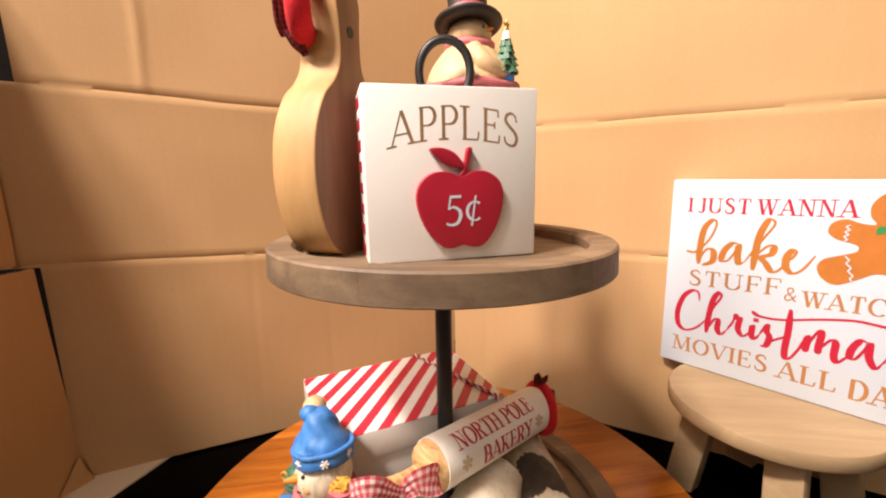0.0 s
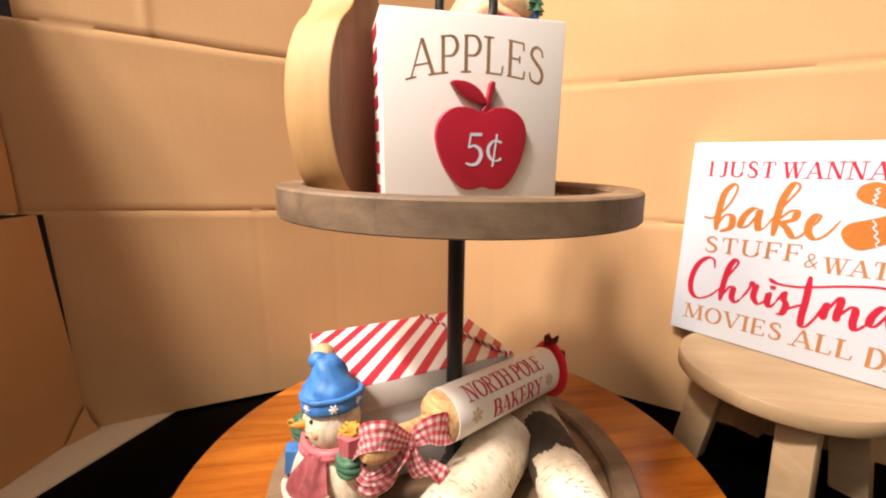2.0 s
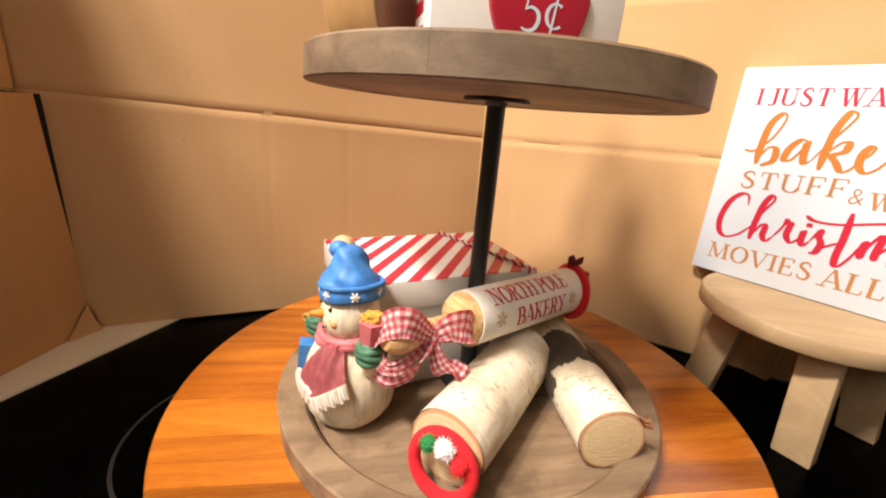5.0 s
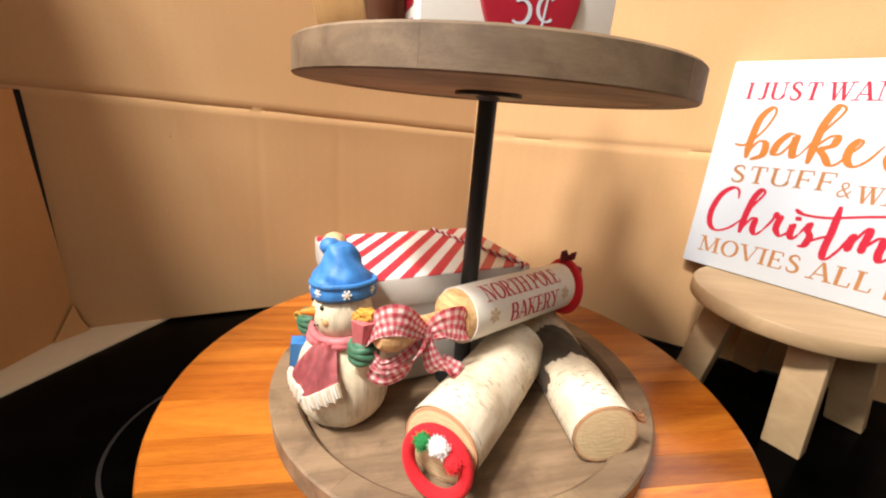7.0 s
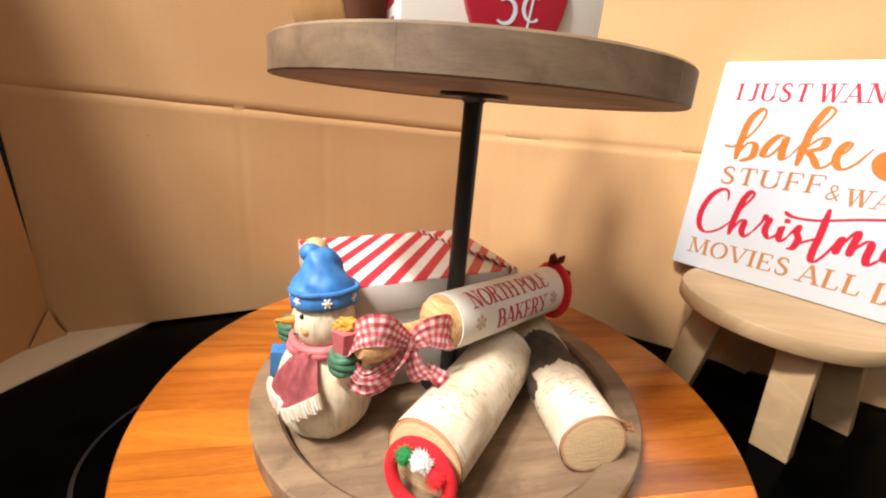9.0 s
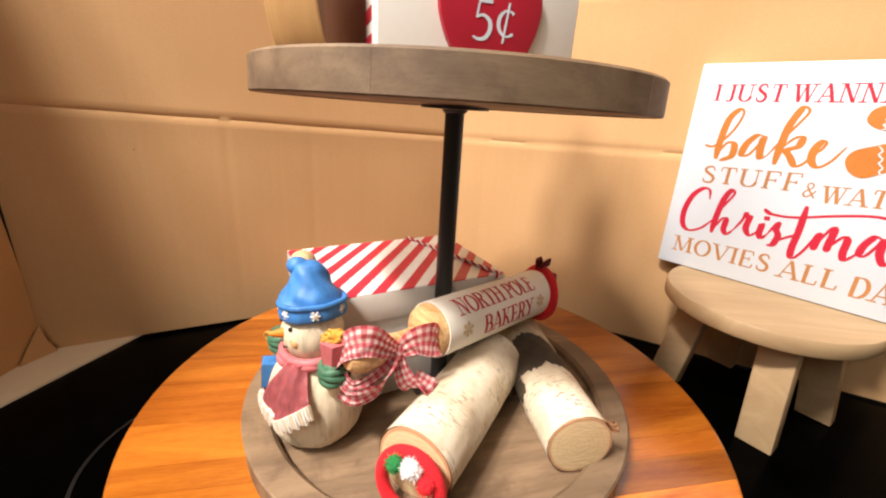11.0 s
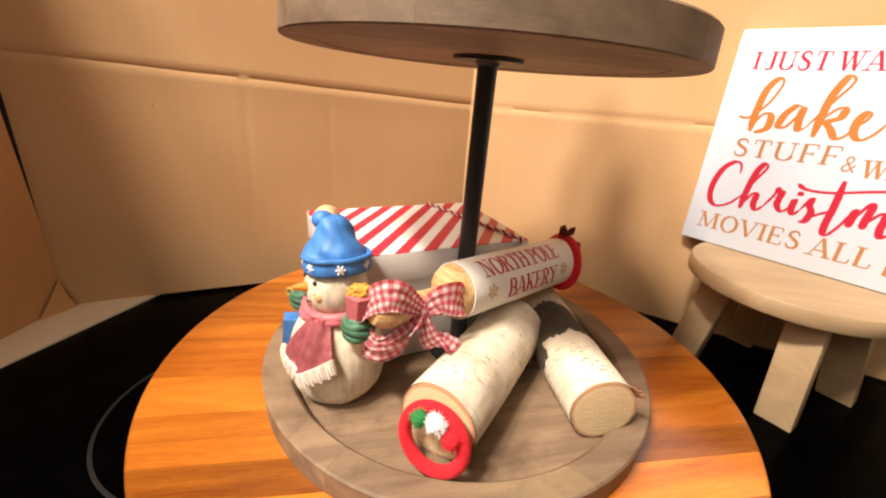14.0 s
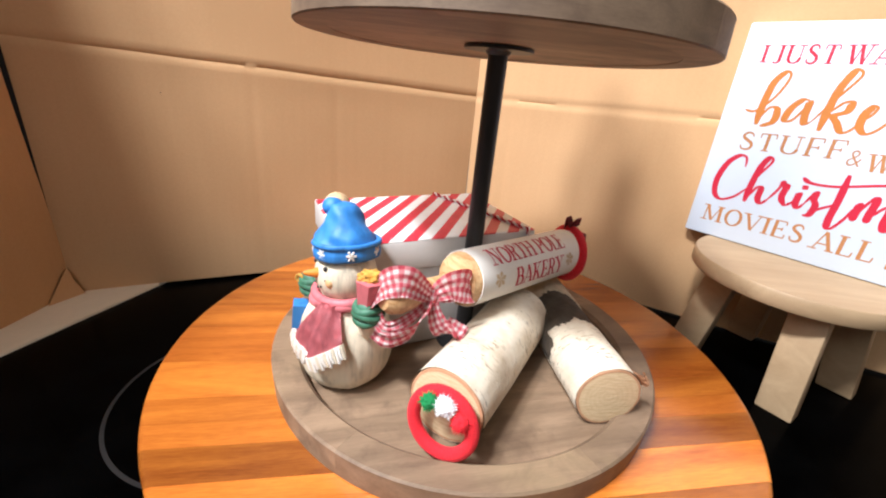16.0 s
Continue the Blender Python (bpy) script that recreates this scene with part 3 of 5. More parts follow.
def letters(text, width, height, shape, cut=0, gap=0.10, space=0.45, slant=0.0, thick=0.13, thin=0.045):
    """One flat mesh of a line of Roman letters, fitted to width and height; shape(x, y) gives the place of each point."""
    run, spots = 0.0, []
    for ch in text:
        if ch == " ":
            run += space
            continue
        w = ROMAN[ch][0] if ch in ROMAN else glyph(ch)[2]
        spots.append((ch, run))
        run += w + gap
    k = width / (run - gap)
    wide, fine = thick * height, thin * height
    bm = bmesh.new()
    lift = 0

    def quad(pts):
        bm.faces.new([bm.verts.new((x + slant * z, -0.000008 * lift, z)) for x, z in pts])

    for ch, x0 in spots:
        if ch not in ROMAN:
            pts, faces, _ = glyph(ch)
            vs = [bm.verts.new(((x0 + x) * k, 0.0, y * height)) for x, y in pts]
            for f in faces:
                bm.faces.new([vs[i] for i in f])
            continue
        for n, (kind, pts, bold) in enumerate(ROMAN[ch][1]):
            lift = n
            p = [((x0 + x) * k, y * height) for x, y in pts]
            w = (wide if bold else fine) / 2
            if kind == "line":
                (ax, az), (bx, bz) = p
                quad([(ax - w, az), (ax + w, az), (bx + w, bz), (bx - w, bz)])
            elif kind == "bar":
                (ax, az), (bx, bz) = p
                w = fine / 2 if not bold else wide * 0.42
                quad([(ax, az - w), (bx, az - w), (bx, az + w), (ax, az + w)])
            elif kind == "serif":
                (cx, cz), half = p[0], wide * 0.5 + 0.10 * height
                base = 0.0 if cz == 0 else height - fine
                quad([(cx - half, base), (cx + half, base), (cx + half, base + fine), (cx - half, base + fine)])
            else:
                if kind == "spine":
                    p = smooth_loop(p, 4, False)
                rows, m = [], len(p)
                for i, (x, z) in enumerate(p):
                    (ax, az), (bx, bz) = p[max(i - 1, 0)], p[min(i + 1, m - 1)]
                    d = Vector((bx - ax, bz - az)).normalized()
                    f = math.sin(math.pi * i / (m - 1)) ** 1.3 if kind == "spine" else abs(d.y) ** 1.3
                    h = (fine + (wide - fine) * f) / 2
                    rows.append(((x - d.y * h, z + d.x * h), (x + d.y * h, z - d.x * h)))
                for (a, b), (c, e) in zip(rows, rows[1:]):
                    quad([a, b, e, c])
    for i in range(1, cut):
        bmesh.ops.bisect_plane(bm, geom=bm.verts[:] + bm.edges[:] + bm.faces[:], plane_co=(0, 0, height * i / cut), plane_no=(0, 0, 1))
    for v in bm.verts:
        v.co = shape(v.co.x, v.co.z, v.co.y)
    return bm


def brush(strokes, wide, thin, at, sx, sy, y=-0.00012):
    """Brush lettering: each stroke is a smooth line, thick on the way down and thin on the way up."""
    bm = bmesh.new()
    for s, pts in enumerate(strokes):
        line = [Vector((at[0] + px * sx, 0, at[1] + pz * sy)) for px, pz in smooth_loop(pts, 10, False)]
        prev = None
        lift = y - 0.00001 * s
        n = len(line)
        for i, p in enumerate(line):
            d = (line[min(i + 1, n - 1)] - line[max(i - 1, 0)]).normalized()
            w = (thin + (wide - thin) * max(0.0, -d.z) ** 1.2) * min(1.0, 0.45 + 6 * min(i, n - 1 - i) / n) / 2
            side = Vector((-d.z, 0, d.x)) * w
            row = [bm.verts.new(p + side + Vector((0, lift - 0.0000004 * i, 0))), bm.verts.new(p - side + Vector((0, lift - 0.0000004 * i, 0)))]
            if prev:
                bm.faces.new([prev[0], prev[1], row[1], row[0]])
            prev = row
    return bm


def flat_at(x0, z0, y=-0.00012, tilt=0.0):
    return lambda x, z, yy=0.0: Vector((x0 + x, y + yy, z0 + z + tilt * x))


M_INK_RED = paint("red_ink", (0.46, 0.010, 0.035), 0.5, 0.08)
M_INK_ORANGE = paint("orange_ink", (0.47, 0.165, 0.028), 0.5, 0.1)
M_INK_TAN = paint("tan_ink", (0.40, 0.175, 0.06), 0.5, 0.1)
M_GINGER = paint("gingerbread_orange", (0.48, 0.16, 0.025), 0.55, 0.16, 120)
M_GREEN = paint("green_paint", (0.03, 0.24, 0.07), 0.5, 0.15)

for text, x0, z0, w, h, tilt, mat in (
    ("I", -0.0948, 0.1908, 0.0066, 0.0166, 0.0, M_INK_RED),
    ("JUST", -0.0832, 0.1908, 0.0508, 0.0168, 0.01, M_INK_RED),
    ("WANNA", -0.0262, 0.1915, 0.0765, 0.0168, 0.025, M_INK_RED),
    ("STUFF", -0.0865, 0.1030, 0.0880, 0.0182, 0.05, M_INK_TAN),
    ("&", 0.0048, 0.1032, 0.0105, 0.0150, 0.0, M_INK_TAN),
    ("WATCH", 0.0200, 0.1003, 0.0740, 0.0165, 0.06, M_INK_TAN),
    ("MOVIES", -0.0985, 0.0172, 0.0970, 0.0186, 0.02, M_INK_TAN),
    ("ALL", 0.0070, 0.0175, 0.0470, 0.0198, 0.02, M_INK_TAN),
    ("DAY", 0.0632, 0.0165, 0.0450, 0.0205, 0.02, M_INK_TAN),
):
    part("lettering", letters(text, w, h, flat_at(x0, z0, tilt=tilt), gap=0.13, thick=0.165, thin=0.066), mat, bake_sign, "printed capital letters", smooth=False)
# the two brush-written words, in millimetres from the foot of the board
BAKE = [
    [(-92, 144), (-82, 144), (-69, 160), (-63, 178), (-67, 183), (-75, 172), (-78, 148), (-78, 130)],
    [(-78, 135), (-71, 148), (-64, 147), (-64, 135), (-74, 129)],
    [(-40, 158), (-46, 158), (-53, 149), (-55, 138), (-49, 138), (-43, 148), (-40, 157), (-40, 145), (-38, 136), (-33, 139)],
    [(-33, 139), (-21, 162), (-11, 180), (-11, 186), (-16, 186), (-22, 170), (-24, 151), (-25, 131)],
    [(-24, 146), (-15, 158), (-9, 159), (-10, 151), (-18, 146), (-14, 140), (-8, 132), (-2, 135), (3, 144)],
    [(3, 144), (8, 150), (10, 156), (7, 157), (3, 150), (3, 139), (9, 133), (17, 139), (25, 154)],
]
part("lettering", brush(BAKE, 0.0067, 0.0024, (0, 0), 0.001, 0.001), M_INK_ORANGE, bake_sign, "orange brush lettering of the word bake", smooth=False)
CHRIS = [
    [(-73, 85), (-75, 95), (-82, 96), (-91, 86), (-96, 67), (-94, 51), (-86, 45), (-74, 51), (-64, 64)],
    [(-64, 64), (-58, 80), (-51, 95), (-54, 99), (-59, 89), (-62, 68), (-63, 48)],
    [(-61, 55), (-56, 66), (-52, 66), (-52, 55), (-48, 50), (-43, 56)],
    [(-43, 56), (-37, 69), (-36, 77), (-33, 73), (-31, 74), (-32, 61), (-27, 53)],
    [(-27, 53), (-21, 60), (-19, 69), (-19, 58), (-16, 54), (-12, 60)],
    [(-12, 60), (-8, 70), (-6, 73), (-6, 66), (-3, 60), (-5, 50), (-10, 48)],
]
TMAS = [
    [(-7, 50), (0, 57), (10, 64)],
    [(12, 95), (12, 69), (11, 52), (12, 42), (16, 42), (22, 54), (25, 65)],
    [(-21, 85), (-13, 81), (6, 82), (35, 90), (58, 95), (72, 95), (85, 94)],
    [(25, 65), (28, 70), (27, 53)],
    [(27, 57), (35, 77), (38, 76), (37, 63), (37, 54)],
    [(37, 58), (45, 71), (49, 69), (49, 56), (52, 50), (59, 59)],
    [(71, 76), (66, 77), (61, 68), (60, 59), (64, 58), (69, 68), (72, 76), (73, 62), (78, 53), (82, 59)],
    [(82, 59), (89, 72), (90, 66), (94, 60), (92, 51), (87, 49)],
]
part("lettering", brush(CHRIS + TMAS, 0.0061, 0.0025, (0, 0), 0.001, 0.001), M_INK_RED, bake_sign, "red brush lettering of the word Christmas", smooth=False)
part("lettering", brush([[(-16.5, 78), (-16, 73.5)]], 0.005, 0.005, (0, 0), 0.001, 0.001), M_INK_RED, bake_sign, smooth=False)


def ginger_shape():
    """The printed biscuit: round head, stubby arms and legs, in one flat shape."""
    half = [(0.0, 0.092), (0.013, 0.088), (0.0205, 0.077), (0.0195, 0.066), (0.0145, 0.059), (0.024, 0.0585), (0.035, 0.061), (0.044, 0.056), (0.0455, 0.047), (0.038, 0.041), (0.024, 0.038), (0.0225, 0.032), (0.033, 0.026), (0.044, 0.020), (0.0475, 0.011), (0.042, 0.001), (0.031, -0.003), (0.018, 0.005), (0.008, 0.013), (0.0, 0.0145)]
    pts = half + [(-x, z) for x, z in reversed(half[1:-1])]
    return smooth_loop(pts, 4)


GB = (0.0735, 0.1285)
GM = pose(GB[0], -0.0004, GB[1], 0, 4, 0)
part("printed_biscuit", slab(ginger_shape(), 0.0003), M_GINGER, bake_sign, "printed orange gingerbread biscuit shape", m=GM, smooth=False)
part("icing", brush([[(-0.0335 + 0.0026 * (i % 2), 0.0395 + 0.0024 * i) for i in range(8)]], 0.0012, 0.0012, (0, 0), 1, 1, -0.0004), M_WHITE2, bake_sign, m=GM, smooth=False)
part("icing", brush([[(-0.030 + 0.0024 * (i % 2) + 0.0013 * i, 0.0265 - 0.0036 * i) for i in range(8)]], 0.0012, 0.0012, (0, 0), 1, 1, -0.0004), M_WHITE2, bake_sign, m=GM, smooth=False)
part("icing", brush([[(-0.007, 0.066), (-0.003, 0.0625), (0.003, 0.0625), (0.007, 0.066)]], 0.0014, 0.0014, (0, 0), 1, 1, -0.0004), M_WHITE2, bake_sign, m=GM, smooth=False)
bow = slab(smooth_loop([(-0.013, 0.050), (-0.004, 0.054), (0, 0.0535), (0.004, 0.054), (0.013, 0.050), (0.012, 0.058), (0.003, 0.0555), (-0.003, 0.0555), (-0.012, 0.058)], 3), 0.0002)
part("printed_bow", bow, M_GREEN, bake_sign, m=GM @ pose(0, -0.0004, 0), smooth=False)
for z in (0.046, 0.038, 0.030):
    part("printed_button", slab([(0.0025 * math.cos(a), z + 0.0025 * math.sin(a)) for a in [i * math.pi / 8 for i in range(16)]], 0.0002), M_INK_RED, bake_sign, m=GM @ pose(0, -0.0004, 0), smooth=False)

# apple sign: engraved letters, raised apple, striped edge
M_ENGRAVED = paint("burnt_engraving", (0.28, 0.155, 0.072), 0.7, 0.35, 160)


def arch(x, z, yy=0.0):
    s = (x - 0.0455) / 0.0455
    return Vector((-0.0440 + x + 0.02 * s * (z - 0.012) * 0.5, -0.00006 + yy, 0.0825 + z - 0.0060 * s * s))


part("lettering", letters("APPLES", 0.0910, 0.0220, arch, gap=0.09, thick=0.105, thin=0.052), M_ENGRAVED, apple_sign, "engraved brown capital letters", smooth=False)
APPLE = [(0.0, 0.0565), (0.008, 0.0600), (0.018, 0.0595), (0.0265, 0.053), (0.0295, 0.042), (0.0275, 0.028), (0.022, 0.014), (0.015, 0.0055), (0.0075, 0.0045), (0.001, 0.0062), (-0.006, 0.0045), (-0.013, 0.0058), (-0.0215, 0.015), (-0.0275, 0.028), (-0.030, 0.042), (-0.0265, 0.0535), (-0.018, 0.0595), (-0.008, 0.0595)]
AM = pose(0.0032, -0.0050, 0.0050) @ Matrix.Diagonal((1.04, 1, 0.94, 1))
ap = part("apple", slab(smooth_loop(APPLE, 6), 0.0052, 0.0009), M_RED, apple_sign, "raised red wooden apple", m=AM)
part("apple_leaf", slab(smooth_loop([(0.0015, 0.0620), (-0.006, 0.0635), (-0.014, 0.0680), (-0.0205, 0.0755), (-0.013, 0.0765), (-0.005, 0.0735), (0.0008, 0.0670)], 6), 0.0052, 0.0009), M_RED, ap)
part("apple_stem", slab(smooth_loop([(-0.001, 0.0570), (0.0035, 0.0570), (0.0058, 0.0665), (0.0078, 0.0755), (0.0045, 0.0765), (0.003, 0.0690), (0.0015, 0.0620)], 5), 0.0046, 0.0008), M_RED, ap, m=pose(0, 0.0004, 0))
part("numeral", letters("5", 0.0115, 0.0215, flat_at(-0.0115, 0.0215, -0.0003), thick=0.115, thin=0.055), M_WHITE2, ap, "white painted numeral", smooth=False)
part("cent_mark", letters("c", 0.0105, 0.0140, flat_at(0.0030, 0.0243, -0.0003), thick=0.16, thin=0.07), M_WHITE2, ap, smooth=False)
part("cent_mark", slab([(0.0062, 0.0205), (0.0074, 0.0205), (0.0100, 0.0425), (0.0088, 0.0425)], 0.0002), M_WHITE2, ap, m=pose(0, -0.0004, 0), smooth=False)
for i in range(8):
    z = 0.004 + i * 0.0145
    part("edge_stripe", block(0.0008, 0.0290, 0.0072, at=(-0.0609, 0.0330, z)), M_RED, apple_sign, smooth=False)


# ---- wooden paddle board and its ring ----
def paddle():
    prof = [(0.022, 0.0), (0.044, 0.016), (0.0555, 0.052), (0.053, 0.090), (0.040, 0.118), (0.024, 0.133), (0.0155, 0.148), (0.0150, 0.172), (0.0165, 0.192), (0.010, 0.203)]
    pts = smooth_loop([(0.0, 0.205)] + [(-x, z) for x, z in reversed(prof)] + [(0.0, -0.0001)] + prof, 6)
    bm = slab(pts, 0.038, 0.0016)
    return bm


# The broad faces of the paddle board are a darker brown than its edges.
M_FACE = wood("dark_brown_face", (0.16, 0.075, 0.035), (0.26, 0.13, 0.065), ring=6.0, rough=0.5, turn=(0, 90, 0))
PADDLE_M = pose(-0.0630, -0.0180, 0.3069, 0, 0, 77) @ Matrix.Diagonal((0.94, 0.94, 0.963, 1))
board = thing("paddle_board", PADDLE_M, "thick honey-coloured wooden paddle board standing on its end", "board")
bm = paddle()
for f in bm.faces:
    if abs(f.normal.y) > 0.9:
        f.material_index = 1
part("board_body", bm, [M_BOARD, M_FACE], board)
# The board is uncut; a black disc gives the shade inside the hole.
part("hang_hole", lathe([(0, -0.0002), (0.0042, -0.0002), (0.0042, 0.0006), (0, 0.0006)], 20), M_BLACK, board, "flat black disc painted as the shaded hanging hole", m=pose(0, 0.0, 0.170, 90, 0, 0))


# ---- cloth, felt and bark ----
def felt(name, color):
    m, nt, b = shader(name, 0.95)
    v = coords(nt)
    f = noise_of(nt, v, 700.0, 4.0, 0.7)
    nt.links.new(ramp(nt, f, [(0.3, tuple(c * 0.75 for c in color)), (0.7, tuple(min(1, c * 1.2) for c in color))]), b.inputs["Base Color"])
    b.inputs["Sheen Weight"].default_value = 0.04
    bump(nt, b, f, 0.5, 0.0015)
    return m


def checks(name, a, mid, c, size, rough=0.9):
    """Woven checks laid out along the ribbon."""
    m, nt, b = shader(name, rough)
    uv = coords(nt, (1, 1, 1), "UV")
    sep = nt.nodes.new("ShaderNodeSeparateXYZ")
    nt.links.new(uv, sep.inputs[0])
    on = [mathn(nt, "GREATER_THAN", mathn(nt, "FRACT", mathn(nt, "DIVIDE", sep.outputs[i], size)), 0.5) for i in (0, 1)]
    both = mathn(nt, "MULTIPLY", mathn(nt, "ADD", on[0], on[1]), 0.5)
    col = ramp(nt, both, [(0.0, a), (0.5, mid), (1.0, c)])
    weave = noise_of(nt, uv, 2500.0, 2.0)
    col = mix(nt, 0.10, col, ramp(nt, weave, [(0.3, tuple(x * 0.7 for x in mid)), (0.7, (0.9, 0.8, 0.78))]))
    nt.links.new(col, b.inputs["Base Color"])
    bump(nt, b, weave, 0.3, 0.0006)
    return m


def stripes(name):
    """Diagonal printed stripes in red on glossy white card."""
    m, nt, b = shader(name, 0.4)
    v = coords(nt, turn=(0, 0, STRIPE_TURN))
    sep = nt.nodes.new("ShaderNodeSeparateXYZ")
    nt.links.new(v, sep.inputs[0])
    s = mathn(nt, "FRACT", mathn(nt, "DIVIDE", mathn(nt, "ADD", sep.outputs[0], 1.0), 0.0185))
    on = mathn(nt, "GREATER_THAN", s, 0.5)
    red = ramp(nt, noise_of(nt, v, 60.0), [(0.3, (0.55, 0.02, 0.045)), (0.7, (0.64, 0.03, 0.06))])
    white = ramp(nt, noise_of(nt, v, 60.0), [(0.3, (0.80, 0.78, 0.75)), (0.7, (0.86, 0.85, 0.83))])
    nt.links.new(mix(nt, on, white, red), b.inputs["Base Color"])
    return m


def bark(name):
    m, nt, b = shader(name, 0.8)
    v = coords(nt)
    base = ramp(nt, noise_of(nt, v, 30.0, 5.0, 0.6), [(0.3, (0.50, 0.40, 0.28)), (0.48, (0.66, 0.57, 0.43)), (0.68, (0.76, 0.70, 0.58))])
    tan = ramp(nt, noise_of(nt, v, 16.0, 4.0), [(0.53, (0, 0, 0)), (0.68, (1, 1, 1))])
    base = mix(nt, mathn(nt, "MULTIPLY", tan, 0.70), base, (0.52, 0.31, 0.17))
    dash = coords(nt, (260.0, 260.0, 900.0))
    d = noise_of(nt, dash, 0.55, 2.0)
    marks = ramp(nt, d, [(0.575, (0, 0, 0)), (0.635, (1, 1, 1))])
    patch = ramp(nt, noise_of(nt, v, 22.0, 3.0), [(0.42, (0, 0, 0)), (0.58, (1, 1, 1))])
    col = mix(nt, mathn(nt, "MULTIPLY", marks, mathn(nt, "MULTIPLY", patch, 0.75)), base, (0.13, 0.085, 0.05))
    nt.links.new(col, b.inputs["Base Color"])
    h = mathn(nt, "ADD", noise_of(nt, v, 90.0, 5.0, 0.65), mathn(nt, "MULTIPLY", marks, -0.4))
    bump(nt, b, h, 0.5, 0.0014)
    return m


def endgrain(name):
    m, nt, b = shader(name, 0.75)
    v = coords(nt)
    w = node(nt, "ShaderNodeTexWave", Scale=90.0, Distortion=4.0, Detail=2.0)
    w.wave_type, w.rings_direction = "RINGS", "Z"
    nt.links.new(v, w.inputs["Vector"])
    st = noise_of(nt, coords(nt, (1.0, 6.0, 1.0), turn=(0, 0, 25)), 120.0, 3.0)
    f = mathn(nt, "ADD", mathn(nt, "MULTIPLY", w.outputs["Fac"], 0.10), mathn(nt, "MULTIPLY", st, 0.90))
    nt.links.new(ramp(nt, f, [(0.25, (0.56, 0.40, 0.21)), (0.75, (0.72, 0.56, 0.34))]), b.inputs["Base Color"])
    bump(nt, b, st, 0.4, 0.001)
    return m


STRIPE_TURN = 40
M_FELT = felt("red_felt", (0.66, 0.011, 0.020))
M_FELT_G = felt("green_felt", (0.015, 0.20, 0.05))
M_FELT_W = felt("white_felt", (0.80, 0.80, 0.80))
M_GINGHAM = checks("red_gingham", (0.92, 0.82, 0.79), (0.80, 0.31, 0.33), (0.66, 0.06, 0.10), 0.0052)
M_PLAID = checks("dark_plaid", (0.40, 0.02, 0.03), (0.26, 0.012, 0.018), (0.05, 0.006, 0.008), 0.0040)
M_STRIPE = stripes("candy_stripes")
M_BARK = bark("birch_bark")
M_END = endgrain("log_end")
M_INNER = paint("inner_bark", (0.50, 0.27, 0.14), 0.85, 0.2, 150)
M_SPLIT = paint("weathered_scar", (0.062, 0.045, 0.029), 0.9, 0.5, 120, 0.6, 0.002)
M_WEATHER = paint("weathered_bark", (0.54, 0.44, 0.30), 0.9, 0.45, 140, 0.6, 0.002)
M_PIN = wood("light_pine", (0.38, 0.175, 0.05), (0.76, 0.52, 0.27), ring=24.0, rough=0.5)
M_SLEEVE = paint("cream_paper", (0.79, 0.75, 0.68), 0.7, 0.05)
M_SNOW = paint("beige_print", (0.60, 0.45, 0.28), 0.7, 0.15)


def ring_path(r, n=48):
    return [(r * math.cos(2 * math.pi * i / n), r * math.sin(2 * math.pi * i / n), 0) for i in range(n)]


def strip(path, across, width, thick=0.0005, fold=0.0):
    """A cloth strip along a path; across gives the direction of its width at each point."""
    bm = bmesh.new()
    uv = bm.loops.layers.uv.new("UVMap")
    pts = [Vector(p) for p in path]
    n, k = len(pts), 8
    run, rows = 0.0, []
    for i, p in enumerate(pts):
        if i:
            run += (p - pts[i - 1]).length
        d = (pts[min(i + 1, n - 1)] - pts[max(i - 1, 0)]).normalized()
        a = Vector(across(i / (n - 1)))
        a = (a - d * a.dot(d)).normalized()
        nor = d.cross(a)
        w = width(i / (n - 1)) if callable(width) else width
        row = []
        for j in range(k + 1):
            s = j / k - 0.5
            row.append((bm.verts.new(p + a * w * s + nor * (fold * math.sin(j * 1.9 + i * 0.35))), run, s * 0.019))
        rows.append(row)
    for r0, r1 in zip(rows, rows[1:]):
        for j in range(k):
            q = [r0[j], r0[j + 1], r1[j + 1], r1[j]]
            f = bm.faces.new([v[0] for v in q])
            for lp, (_, u, w) in zip(f.loops, q):
                lp[uv].uv = (u, w + 0.5)
    bmesh.ops.solidify(bm, geom=bm.faces[:], thickness=thick)
    return bm


# ---- felt ring on the paddle board ----
def felt_ring(m, r, tube_r, label):
    t = thing("felt_ring", m, label, "ring", "felt rings")
    part("ring_band", tube(ring_path(r), tube_r, 16, closed=True), M_FELT, t)
    return t


HUNG_M = Matrix(((0.1423, 0.1167, -0.9219, -0.0929), (-0.8859, -0.2642, -0.1702, -0.0262), (-0.2802, 0.8945, 0.0698, 0.4879), (0.0000, 0.0000, 0.0000, 1.0000)))
hung = felt_ring(HUNG_M, 0.0205, 0.0094, "red felt ring with dark ribbon hung on the paddle board")
for pts, wide in (
    ([(0.012, 0.030, 0.010), (0.014, 0.016, 0.013), (0.015, 0.000, 0.0145), (0.013, -0.012, 0.0155), (0.010, -0.022, 0.013)], 0.012),
    ([(0.013, -0.016, 0.010), (0.014, -0.024, 0.005), (0.013, -0.030, 0.001), (0.012, -0.0345, -0.001)], 0.0105),
):
    part("ribbon_tail", strip(smooth_loop(pts, 6, False), lambda s: (0.25 - 0.5 * s, 0.0, 1.0), lambda s, w=wide: w * (1.0 - 0.35 * s * s), fold=0.0011), M_PLAID, hung, "dark red patterned ribbon")

